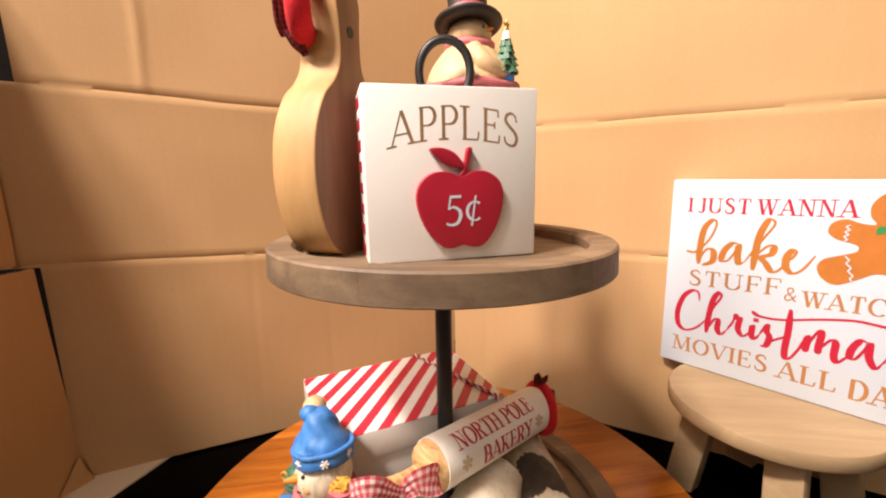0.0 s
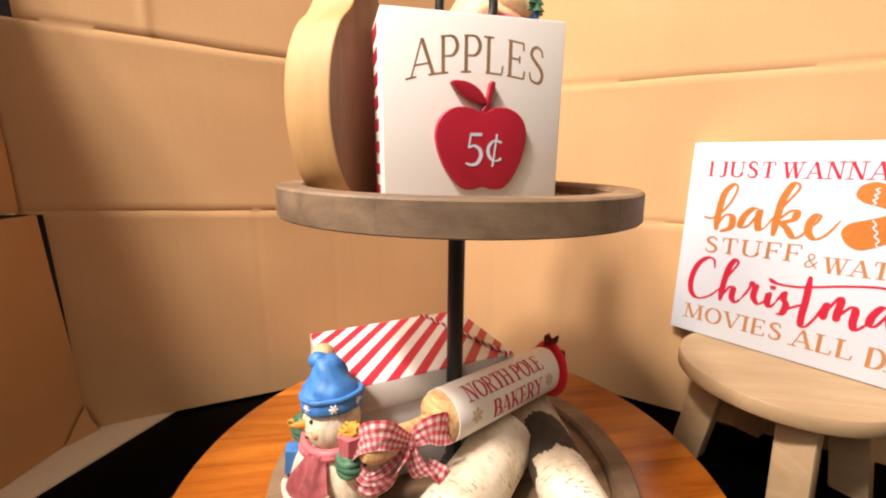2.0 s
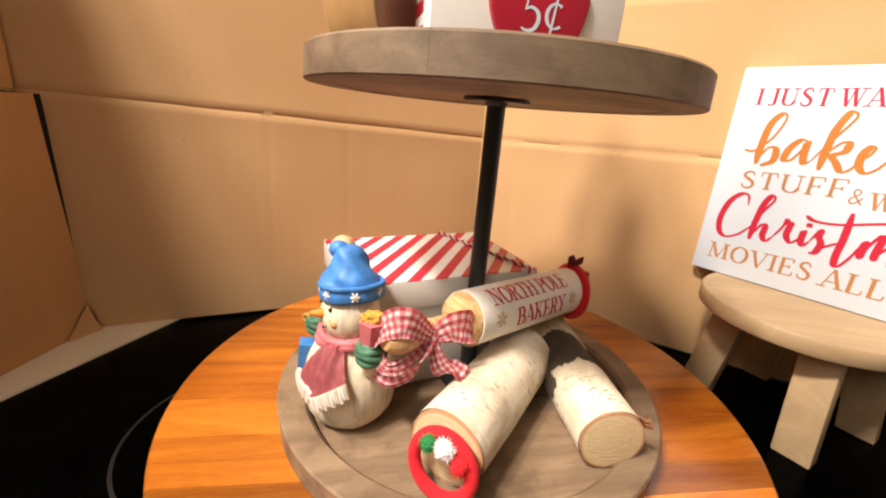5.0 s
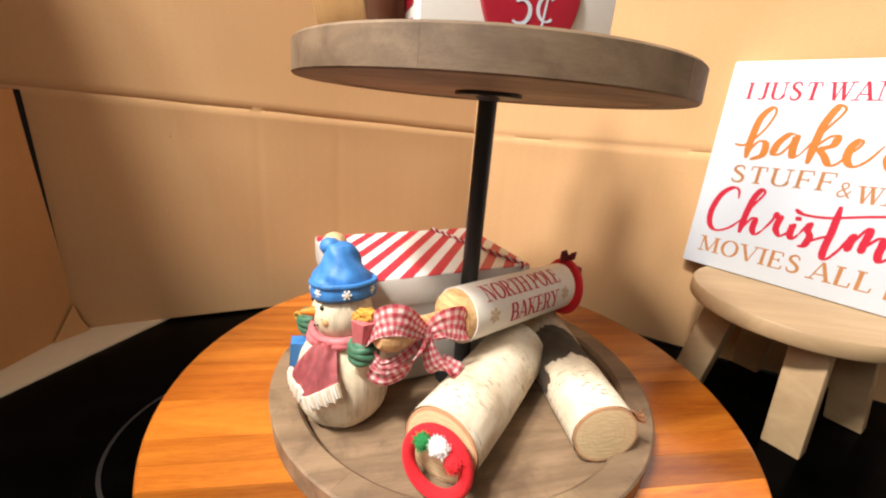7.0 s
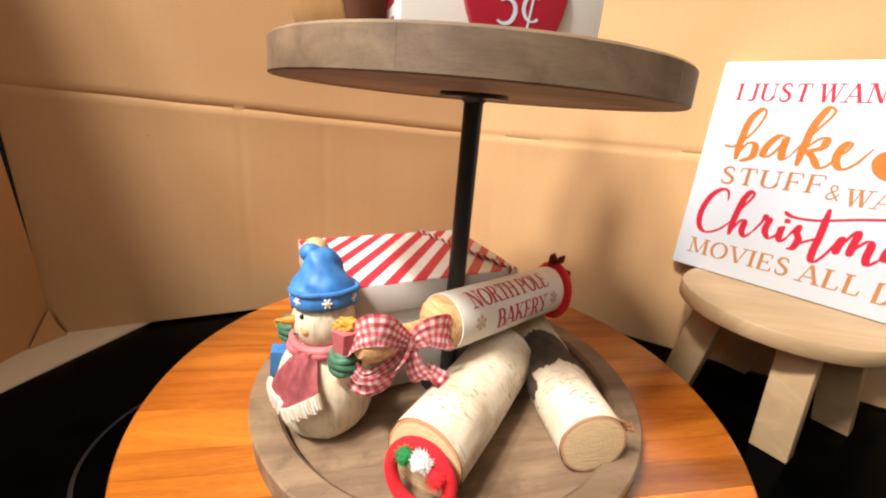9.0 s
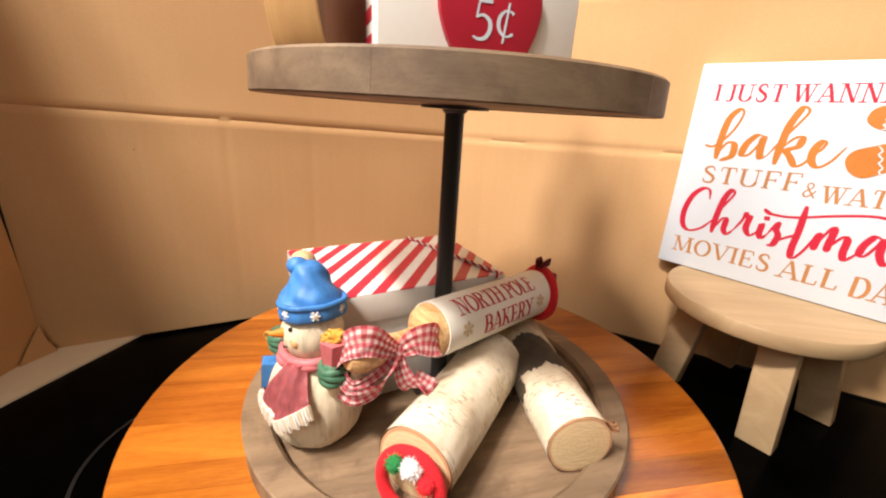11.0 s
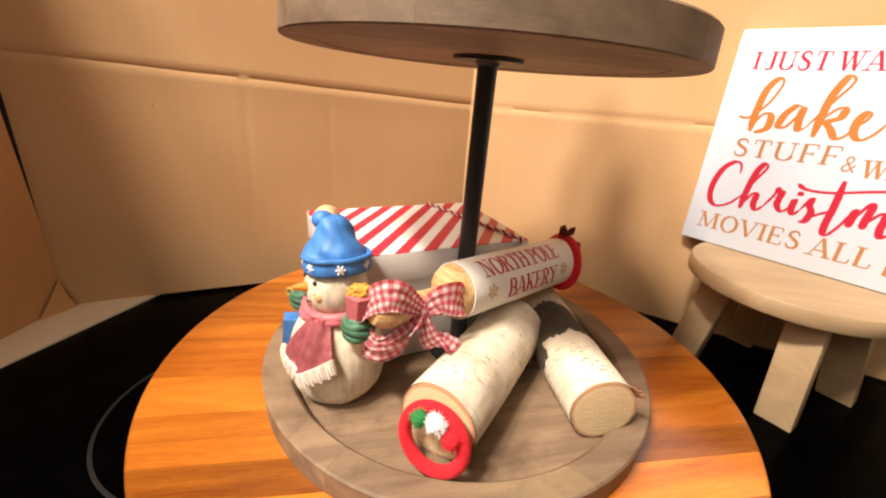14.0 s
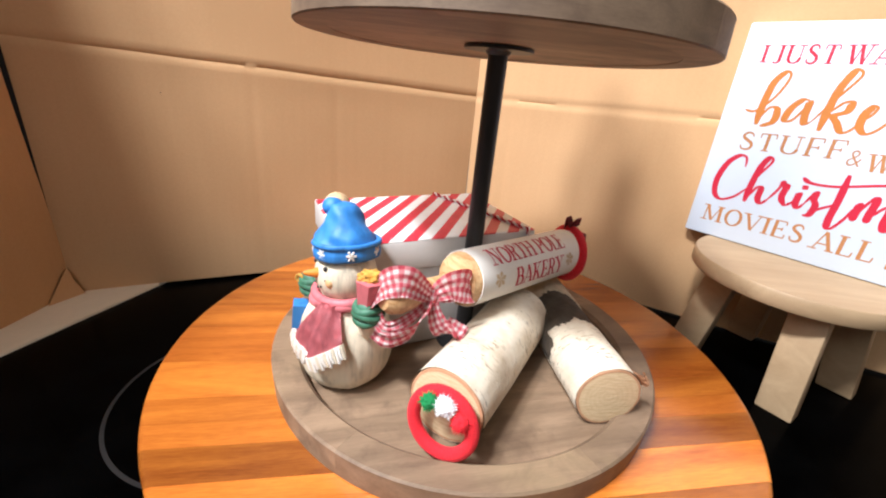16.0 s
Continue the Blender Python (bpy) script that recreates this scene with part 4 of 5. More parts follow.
# ---- gift box ----
BX = pose(-0.0530, 0.0444, F + 0.0004, 0, 0, 32)
box = thing("gift_box", BX, "white card gift box with red diagonal stripes on its lid", "gift box")
BW, BD, BH = 0.173, 0.1215, 0.099
part("box_body", block(BW - 0.007, BD - 0.007, BH - 0.004, 0.001), M_GREYCARD, box)
lid = part("lid", block(BW, BD, 0.024, 0.001, at=(0, 0, BH - 0.024)), M_GREYCARD, box)
part("lid_top", block(BW - 0.001, BD - 0.001, 0.0008, at=(0, 0, BH + 0.0002)), M_STRIPE, lid, "red and white diagonal striped card", smooth=False)


def twine(points, turns, r=0.0011):
    """Two strands twisted round each other."""
    line = [Vector(p) for p in points]
    out = []
    for k in range(2):
        pts = []
        n = len(line)
        for i, p in enumerate(line):
            d = (line[min(i + 1, n - 1)] - line[max(i - 1, 0)]).normalized()
            a = d.cross(Vector((0.3, 0.2, 1))).normalized()
            b = d.cross(a)
            w = 2 * math.pi * turns * i / n + math.pi * k
            pts.append(p + (a * math.cos(w) + b * math.sin(w)) * r * 0.9)
        out.append(tube(pts, r, 8))
    return out


M_TW_R, M_TW_W = felt("red_twine", (0.50, 0.02, 0.035)), felt("white_twine", (0.78, 0.72, 0.66))
tz = BH + 0.0026
line = [(0.0395 + 0.0382 * i / 40, 0.0605 - 0.121 * i / 40, tz) for i in range(41)] + [(0.0777, -0.0625, tz - 0.002 * i) for i in range(1, 16)]
for bm, mt in zip(twine(line, 18), (M_TW_R, M_TW_W)):
    part("twine", bm, mt, box, "red and white twisted twine")


# ---- birch logs ----
def log(name, m, length, r, label, scar=False, seed=0.0):
    t = thing(name, m, label, "log", "birch logs")

    def wob(a, z):
        return 1 + 0.035 * noise.noise(Vector((math.cos(a) * 1.2 + seed, math.sin(a) * 1.2, z * 14))) + 0.012 * noise.noise(Vector((math.cos(a) * 4, math.sin(a) * 4 + seed, z * 50)))

    steps = 100 if scar else 44
    bm = lathe([(r, length * i / steps) for i in range(steps + 1)], 160 if scar else 96, wobble=wob)
    if scar:
        up = (m.to_3x3().inverted() @ Vector((-0.30, -0.20, 0.93))).normalized()
        sunk = set()
        for f in bm.faces:
            c = f.calc_center_median()
            side = Vector((c.x, c.y, 0)).normalized().dot(up)
            edge = c.z + 0.020 * noise.noise(c * 70) + 0.008 * noise.noise(c * 260)
            if edge > 0.094 + 0.012 * side:
                f.material_index = 2
            elif edge > 0.066 - 0.018 * max(0.0, 1.0 - side * side) and side > -0.3:
                f.material_index = 1
                sunk.update(f.verts)
        for v in sunk:
            v.co.xy *= 0.962 + 0.025 * noise.noise(v.co * 120)
    part("bark", bm, [M_BARK, M_SPLIT, M_WEATHER], t, "peeling white birch bark")
    for z, out in ((-0.0004, -1), (length + 0.0004, 1)):
        w = bmesh.new()
        lathe([(r * 0.965, z - out * 0.002), (r * 0.965, z), (r * 0.90, z + out * 0.0003), (0, z + out * 0.0003)], 64, bm=w, wobble=wob)
        for f in w.faces:
            f.material_index = 1 if f.calc_center_median().xy.length > r * 0.89 else 0
        part("cut_end", w, [M_END, M_INNER], t, "sawn wooden end")
    return t


def along(a, b):
    """A pose whose z axis runs from a to b."""
    a, b = Vector(a), Vector(b)
    return Matrix.Translation(a) @ (b - a).to_track_quat("Z", "Y").to_matrix().to_4x4()


L1A, L1B = Vector((-0.0055, -0.1155, F + 0.0272)), Vector((0.0475, 0.0090, F + 0.0272))
log("birch_log", along(L1A, L1B), (L1B - L1A).length, 0.0272, "thick white birch log lying on the lower tray")
L2A, L2B = Vector((0.1060, -0.0800, F + 0.0243)), Vector((0.0665, 0.0800, F + 0.0243))
log("birch_log", along(L2A, L2B), (L2B - L2A).length, 0.0243, "birch log with a dark weathered scar and peeling bark", True, 5.0)

curl = bpy.data.objects["birch_log.001"]
back = curl.matrix_basis.to_3x3().inverted()
out, way = (back @ Vector((0.80, 0.10, 0.60))).normalized(), (back @ Vector((-0.6, 0.0, 0.8))).normalized()
path = smooth_loop([tuple(out * 0.0236 + Vector((0, 0, 0.008))), tuple(out * 0.0249 + Vector((0, 0, 0.002))), tuple(out * 0.0272 + Vector((0, 0, -0.001))), tuple(out * 0.0294 + Vector((0, 0, 0.0015))), tuple(out * 0.0288 + Vector((0, 0, 0.0045)))], 5, False)
part("bark_curl", strip(path, lambda q: tuple(way), lambda q: 0.012 - 0.005 * q, 0.0005, 0.0005), M_INNER, curl, "peeling curl of brown bark")

# ---- felt ring with pompoms against the log ----
d1 = (L1B - L1A).normalized()
RC = Vector((-0.0058, -0.1295, 0.0810))
pom = thing("pompom_ring", Matrix.Translation(RC) @ (-d1 + Vector((0, 0, 0.16))).to_track_quat("Z", "Y").to_matrix().to_4x4(), "red felt ring with green, white and red pompoms", "ring", "felt rings")
part("ring_band", tube(ring_path(0.0203), 0.0043, 16, closed=True), M_FELT, pom)


def pompom(at, r, mat, parent, label):
    bm = bmesh.new()
    vs = ball(bm, (0, 0, 0), r * 0.8, 0, 18)
    for v in vs:
        v.co *= 1 + 0.14 * noise.noise(v.co * 500)
    rnd = random.Random(int(at[0] * 1e5) + 7)
    for _ in range(150):
        d = Vector((rnd.gauss(0, 1), rnd.gauss(0, 1), rnd.gauss(0, 1))).normalized()
        s = d.cross(Vector((0.3, 0.5, 0.8))).normalized() * 0.0003
        tip = d * r * rnd.uniform(0.95, 1.25)
        a, b = bm.verts.new(d * r * 0.7 + s), bm.verts.new(d * r * 0.7 - s)
        c = bm.verts.new(tip + d.cross(s) * 1.2)
        bm.faces.new([a, b, c])
    part("pompom", bm, mat, parent, label, m=Matrix.Translation(at), smooth=False)


inv = pom.matrix_basis.inverted()
for off, r, mt, lb in (((-0.0090, -0.003, 0.0175), 0.0060, M_FELT_G, "green wool pompom"), ((0.0010, -0.006, 0.0180), 0.0070, M_FELT_W, "white wool pompom"), ((0.0110, -0.008, 0.0105), 0.0070, M_FELT, "red wool pompom")):
    pompom(inv @ (RC + Vector(off)), r, mt, pom, lb)


# ---- rolling pin ----
PL, PR = Vector((-0.0060, -0.0440, 0.1370)), Vector((0.0850, 0.0632, 0.1275))
PR_R = 0.0215
PINM = along(PL, PR)
PLEN = (PR - PL).length
pin = thing("rolling_pin", PINM, "small wooden rolling pin with cream paper sleeve resting on logs", "rolling pin")
part("roller", lathe([(0, -0.0085), (0.0120, -0.0085), (0.0185, -0.0060), (0.0205, -0.0010), (0.0205, PLEN - 0.001), (0.0165, PLEN + 0.0015), (0, PLEN + 0.0015)], 56), M_PIN, pin)
part("sleeve", lathe([(0.0208, 0.0), (PR_R, 0.0), (PR_R, PLEN), (0.0208, PLEN), (0.0208, 0.0)], 72), M_SLEEVE, pin, "cream paper sleeve with red print")
part("handle", lathe([(0, -0.073), (0.006, -0.0725), (0.0102, -0.068), (0.0118, -0.061), (0.0108, -0.051), (0.0080, -0.041), (0.0066, -0.030), (0.0066, -0.0080), (0, -0.0080)], 32), M_PIN, pin)
part("handle", lathe([(0, PLEN + 0.032), (0.006, PLEN + 0.0315), (0.0092, PLEN + 0.027), (0.0085, PLEN + 0.018), (0.0062, PLEN + 0.0010), (0, PLEN + 0.0010)], 32), M_PIN, pin)

# the camera side and the upper side of the sleeve, in the pin's own axes
toward = (PINM.to_3x3().inverted() @ Vector((0.15, -0.80, 0.58)))
MID = math.atan2(toward.y, toward.x)


def on_pin(x0, a0):
    """Bends flat lettering round the sleeve: x along the pin, z round it."""
    def bend(x, z, yy=0.0):
        a = MID + TURNWAY * (a0 + z / PR_R)
        r = PR_R + 0.0003 - yy
        return Vector((r * math.cos(a), r * math.sin(a), x0 + x))
    return bend


up = PINM.to_3x3().inverted() @ Vector((0, 0, 1))
TURNWAY = 1.0 if (math.sin(math.atan2(up.y, up.x) - MID)) > 0 else -1.0
part("lettering", letters("NORTH POLE", 0.0990, 0.0155, on_pin(0.0150, 0.00), 6, gap=0.07, space=0.36, thick=0.165, thin=0.062), M_INK_RED, pin, "red printed capital letters", smooth=False)
part("lettering", letters("BAKERY", 0.0670, 0.0150, on_pin(0.0390, -0.97), 6, gap=0.07, thick=0.175, thin=0.062), M_INK_RED, pin, "red printed capital letters", smooth=False)
for x0 in (0.0190, 0.1170):
    bm = bmesh.new()
    for k in range(6):
        a = k * math.pi / 3 + 0.3
        c, s = math.cos(a), math.sin(a)
        q = [(0.0, 0.0), (0.0045 * c - 0.0019 * s, 0.0045 * s + 0.0019 * c), (0.0066 * c, 0.0066 * s), (0.0045 * c + 0.0019 * s, 0.0045 * s - 0.0019 * c)]
        place = on_pin(x0, -0.52)
        bm.faces.new([bm.verts.new(place(x, z, -0.00005 * (k % 2))) for x, z in q])
    part("snowflake_print", bm, M_SNOW, pin, "beige printed snowflake", smooth=False)

hold = PINM @ Vector((0, 0, PLEN + 0.0085)) + Vector((0.0, 0.0, -0.0025))
red = thing("felt_ring", Matrix.Translation(hold) @ pose(0, 0, 0, 0, 0, -26) @ PINM.to_3x3().to_4x4(), "red felt ring with plaid ribbon round the pin handle", "ring", "felt rings")
part("ring_band", tube(ring_path(0.0205), 0.0075, 16, closed=True), M_FELT, red)
upl = (red.matrix_basis.to_3x3().inverted() @ Vector((0, 0, 1))).normalized()
sdl = (red.matrix_basis.to_3x3().inverted() @ Vector((0.7, -0.6, 0))).normalized()
for k, (a, b) in enumerate(((0.4, 0.9), (-0.35, 0.8), (1.0, -0.3))):
    path = smooth_loop([tuple(upl * 0.026), tuple(upl * (0.026 + 0.008 * b) + sdl * 0.008 * a), tuple(upl * (0.026 + 0.012 * b) + sdl * 0.014 * a), tuple(upl * (0.024 + 0.006 * b - 0.01 * k * 0.5) + sdl * 0.014 * a)], 6, False)
    part("ribbon_loop", strip(path, lambda s: tuple(sdl.cross(upl)), 0.0085, fold=0.0005), M_PLAID, red, "dark plaid ribbon")

# ---- gingham bow ----
KNOT = Vector((-0.0250, -0.0760, 0.1360))
E1, E2, E3 = Vector((0.84, 0.54, 0.0)), Vector((-0.20, 0.31, 0.925)), Vector((0.50, -0.78, 0.37))


def bow_at(x, y, z=0.0):
    """A place beside the knot: x to the right, y down and z out."""
    return KNOT + (E1 * x - E2 * y) * 0.00041 + E3 * z


bow = thing("gingham_bow", Matrix.Translation(KNOT), "red and white gingham ribbon bow tied to the pin", "bow")
for nm, pts, wide, ac in (
    ("ribbon_loop", [(0, 0, 0.003), (-26, -18, 0.012), (-50, -34, 0.018), (-72, -38, 0.016), (-88, -28, 0.006), (-94, 4, -0.004), (-82, 38, 0.000), (-40, 28, 0.002), (-4, 3, 0.001)], lambda s: 0.009 + 0.011 * math.sin(math.pi * min(1, s * 1.5)), (0.25, 0.9, 0.15)),
    ("ribbon_loop", [(2, 0, 0.002), (24, -14, 0.008), (50, -14, 0.009), (72, -4, 0.003), (70, 8, -0.005), (40, 8, -0.006), (6, 2, 0.0)], lambda s: 0.008 + 0.016 * math.sin(math.pi * min(1, s * 1.4)), (-0.1, 0.95, 0.2)),
    ("ribbon_tail", [(-2, 2, 0.001), (-18, 26, 0.004), (-46, 50, 0.003), (-78, 58, -0.002), (-94, 42, -0.008)], lambda s: 0.007 + 0.008 * min(1, s * 2), (0.3, 0.6, 0.5)),
    ("ribbon_tail", [(2, 3, 0.001), (2, 28, 0.003), (10, 52, 0.002), (26, 66, 0.0), (42, 64, -0.002), (56, 54, -0.005)], lambda s: 0.007 + 0.009 * min(1, s * 2), (0.9, -0.25, 0.2)),
):
    path = [p - KNOT for p in (bow_at(*q) for q in smooth_loop(pts, 7, False))]
    way = E1 * ac[0] + E2 * ac[1] + E3 * ac[2]
    part(nm, strip(path, lambda s, w=way: tuple(w), wide, fold=0.0007), M_GINGHAM, bow)
bm = bmesh.new()
ball(bm, (0, 0, 0.0), (0.0052, 0.0045, 0.0068), 0, 16)
uvl = bm.loops.layers.uv.new("UVMap")
for f in bm.faces:
    for lp in f.loops:
        lp[uvl].uv = (lp.vert.co.x, lp.vert.co.z)
part("knot", bm, M_GINGHAM, bow)


# ---- figurines ----
def resin(name, color, streak=0.35, rough=0.55):
    m, nt, b = shader(name, rough)
    v = coords(nt, (1, 1, 0.12))
    f = noise_of(nt, v, 160.0, 4.0, 0.6)
    g = noise_of(nt, coords(nt), 45.0, 4.0)
    f = mathn(nt, "ADD", mathn(nt, "MULTIPLY", f, 0.6), mathn(nt, "MULTIPLY", g, 0.4))
    nt.links.new(ramp(nt, f, [(0.36, tuple(c * (1 - streak) for c in color)), (0.52, color), (0.7, tuple(min(0.9, c * 1.1) for c in color))]), b.inputs["Base Color"])
    bump(nt, b, f, 0.35, 0.0012)
    return m


R_CREAM, R_BLUE, R_SCARF = resin("cream_resin", (0.74, 0.65, 0.48), 0.42), resin("blue_resin", (0.045, 0.205, 0.54), 0.3), resin("dusty_red_resin", (0.58, 0.155, 0.17), 0.35)
R_GREEN, R_ORANGE, R_DARK = resin("green_resin", (0.055, 0.17, 0.095), 0.45), resin("orange_resin", (0.75, 0.24, 0.02), 0.15), resin("dark_resin", (0.02, 0.017, 0.016), 0.3)
R_GOLD, R_WHITE, R_CHEEK = resin("gold_resin", (0.65, 0.36, 0.06), 0.5), resin("white_resin", (0.80, 0.77, 0.70), 0.12), resin("tan_resin", (0.66, 0.38, 0.17), 0.15)
R_TAN = resin("honey_cream_resin", (0.66, 0.46, 0.25), 0.3)
RESIN = [R_CREAM, R_BLUE, R_SCARF, R_GREEN, R_ORANGE, R_DARK, R_GOLD, R_WHITE, R_CHEEK, R_TAN]


def polar(a, r, z):
    """A place at angle a (degrees) from the facing side -y, turning to +x."""
    return Vector((r * math.sin(radians(a)), -r * math.cos(radians(a)), z))


def patch(bm, rad, a0, a1, z0, z1, lift, mat, n=14, edge=0.0, thick=0.002):
    """A cloth-like sheet that hugs a turned body: a0, a1 are functions of height 0..1."""
    rows = []
    for i in range(n + 1):
        s = i / n
        z = z0 + (z1 - z0) * s
        lo, hi = a0(s), a1(s)
        row = []
        for j in range(n + 1):
            a = lo + (hi - lo) * j / n
            k = lift + 0.0010 * math.sin(a * 0.21) + 0.0006 * noise.noise(Vector((a * 0.1, z * 200, 2)))
            row.append(bm.verts.new(polar(a, rad(z) + k, z)))
        rows.append(row)
    fs = []
    for r0, r1 in zip(rows, rows[1:]):
        for j in range(n):
            f = bm.faces.new([r0[j], r0[j + 1], r1[j + 1], r1[j]])
            f.material_index = mat
            fs.append(f)
    bmesh.ops.solidify(bm, geom=fs, thickness=thick)


def interp(prof):
    def rad(z):
        for (r0, z0), (r1, z1) in zip(prof, prof[1:]):
            if z0 <= z <= z1:
                t = (z - z0) / (z1 - z0)
                return r0 + (r1 - r0) * t
        return prof[-1][0]
    return rad


def star(bm, at, nor, size, mat):
    """A small painted snowflake: three crossed bars lying on the surface."""
    nor = Vector(nor).normalized()
    a = nor.cross(Vector((0, 0, 1))).normalized()
    b = nor.cross(a)
    for k in range(3):
        w = k * math.pi / 3
        d = a * math.cos(w) + b * math.sin(w)
        tube([Vector(at) - d * size, Vector(at) + d * size], size * 0.24, 6, bm=bm, mat=mat)


FACE = -40


def snow_figure():
    bm = bmesh.new()
    prof = [(0.020, 0.0), (0.027, 0.002), (0.0345, 0.012), (0.0378, 0.026), (0.0372, 0.042), (0.0330, 0.055), (0.0262, 0.066), (0.0205, 0.073)]
    fine = [(r, z) for r, z in smooth_loop(prof, 4, False)]
    lathe([(0, 0)] + fine + [(0, 0.074)], 72, bm=bm, wobble=lambda a, z: 1 + 0.008 * math.sin(a * 23 + z * 60) + 0.03 * noise.noise(Vector((math.cos(a) * 2, math.sin(a) * 2, z * 40))))
    rad = interp(prof)
    ball(bm, (0, 0, 0.0890), (0.0238, 0.0238, 0.0225), 0, 36)
    # face, turned to one side
    nose = polar(FACE, 0.0215, 0.0925)
    tube([nose, nose + polar(FACE - 6, 0.006, 0.0004), nose + polar(FACE - 10, 0.0115, 0.0010)], lambda s: 0.0042 * (1 - s * 0.70), 10, bm=bm, mat=4)
    for a in (-22, 25):
        ball(bm, polar(FACE + a, 0.0222, 0.0985), 0.0017, 5, 10)
        ball(bm, polar(FACE + a * 1.4, 0.0208, 0.0885), (0.0044, 0.0044, 0.0042), 8, 12)
    for a in (-26, -13, 1, 14, 27):
        ball(bm, polar(FACE + a, 0.0228, 0.0815 + 0.000012 * a * a), 0.0011, 5, 8)
    # hat with a turned-up brim, slumped at the top
    tilt = pose(0.0, 0.0015, 0.1075, -5, -4, 0) @ Matrix.Diagonal((0.90, 0.90, 0.77, 1))
    brim = smooth_loop([(0.0225, -0.0075), (0.0268, -0.0065), (0.0278, -0.001), (0.0272, 0.0040), (0.0288, 0.0068), (0.0278, 0.0098), (0.0240, 0.0090)], 4, False)
    lathe([(0.018, -0.004)] + brim, 56, bm=bm, m=tilt, mat=1, wobble=lambda a, z: 1 + 0.035 * math.sin(a * 3 + 1) + 0.015 * math.sin(a * 7))
    hat = smooth_loop([(0.0246, 0.008), (0.0228, 0.015), (0.0184, 0.022), (0.0152, 0.029), (0.0130, 0.0360), (0.0100, 0.0412)], 4, False)
    hatm = tilt @ Matrix.Shear("XY", 4, (-0.08, 0.05))
    lathe(hat + [(0, 0.0435)], 48, bm=bm, m=hatm, mat=1, wobble=lambda a, z: 1 + 0.06 * math.sin(a * 3 + z * 190) + 0.05 * math.sin(a * 4 + z * 320 + 2) + 0.07 * noise.noise(Vector((math.cos(a) * 2, math.sin(a) * 2, z * 90))))
    tip = hatm @ Vector((0, 0, 0.037))
    for v in ball(bm, tip + polar(-80, 0.008, 0.0005), (0.0085, 0.0075, 0.0065), 1, 18):
        v.co += Vector((0, 0, 0.0010 * noise.noise(v.co * 220)))
    for v in ball(bm, tip + Vector((-0.0130, 0.0140, -0.0030)), (0.0105, 0.0105, 0.0092), 9, 20):
        v.co += v.co.normalized() * 0.0008 * noise.noise(v.co * 500)
    for a in (-72, -18, 34, 88):
        q = tilt @ polar(a, 0.0278, 0.0005)
        star(bm, q, polar(a, 1, 0), 0.0035, 7)
    # scarf round the neck and two wide tails with fringe
    neck = [polar(a, 0.0232 + 0.0014 * math.sin(radians(a * 3)), 0.0735 + 0.0014 * math.sin(radians(a * 2))) for a in range(0, 360, 8)]
    tube(neck, 0.0037, 12, bm=bm, closed=True, mat=2)
    wrap = [polar(a, 0.0246 + 0.0010 * math.sin(radians(a * 4)), 0.0700 + 0.0022 * math.sin(radians(a * 2 + 40))) for a in range(0, 360, 8)]
    tube(wrap, 0.0034, 10, bm=bm, closed=True, mat=2)
    patch(bm, rad, lambda s: -52 + 40 * s, lambda s: -14 + 24 * s, 0.043, 0.073, 0.0022, 7)
    for top, low, lift, strands in (((-20, 0.073, 6, 0.075), (-47, 0.047, -14, 0.039), 0.0050, 13), ((-14, 0.075, 18, 0.075), (-13, 0.037, 23, 0.052), 0.0072, 14)):
        rows = []
        for i in range(15):
            u = i / 14
            row = []
            for j in range(15):
                w = j / 14
                a = (top[0] * (1 - w) + top[2] * w) * (1 - u) + (low[0] * (1 - w) + low[2] * w) * u
                z = (top[1] * (1 - w) + top[3] * w) * (1 - u) + (low[1] * (1 - w) + low[3] * w) * u
                k = lift + 0.0012 * math.sin(a * 0.23 + 3 * u) + 0.0012 * noise.noise(Vector((a * 0.12, z * 260, lift * 900)))
                row.append(bm.verts.new(polar(a, rad(z) + k, z)))
            rows.append(row)
        sheet = []
        for r0, r1 in zip(rows, rows[1:]):
            for j in range(14):
                f = bm.faces.new([r0[j], r0[j + 1], r1[j + 1], r1[j]])
                f.material_index = 2
                sheet.append(f)
        bmesh.ops.solidify(bm, geom=sheet, thickness=0.0024)
        for k in range(strands):
            w = (k + 0.5) / strands
            a, z = low[0] * (1 - w) + low[2] * w, low[1] * (1 - w) + low[3] * w
            lean = 0.12 * (low[2] - low[0]) * (1 if low[3] < low[1] else -1)
            ends = [polar(a, rad(z) + lift + 0.0005, z + 0.0012), polar(a - lean * 0.5, rad(z - 0.004) + lift + 0.0009, z - 0.0035), polar(a - lean, rad(z - 0.008) + lift + 0.0004, z - 0.0078 - 0.0012 * (k % 3))]
            tube(ends, lambda q: 0.0021 * (1 - 0.35 * q), 6, bm=bm, mat=0 if k % 3 == 1 else 7)
    # arms, mittens and what they hold
    for a, sg, z in ((50, 1, 0.076), (-110, -1, 0.067)):
        sh, el, ha = polar(a + 14 * sg, 0.022, 0.066), polar(a + 8 * sg, 0.034, 0.058), polar(a, 0.0400, z)
        tube(smooth_loop([tuple(sh), tuple(el), tuple(ha)], 5, False), 0.0092, 14, bm=bm, mat=0)
        for dz, rr in ((-0.0050, 0.0088), (-0.0010, 0.0096), (0.0030, 0.0090)):
            cuff = [ha + Vector((rr * math.cos(w), rr * math.sin(w), dz + 0.0012 * math.sin(2 * w + dz * 900))) for w in [i * math.pi / 10 for i in range(20)]]
            tube(cuff, 0.0030, 8, bm=bm, closed=True, mat=3)
        for v in ball(bm, ha + Vector((0, 0, 0.0015)), (0.0098, 0.0098, 0.0085), 3, 18):
            v.co += Vector((0, 0, 0.0010 * noise.noise(v.co * 250)))
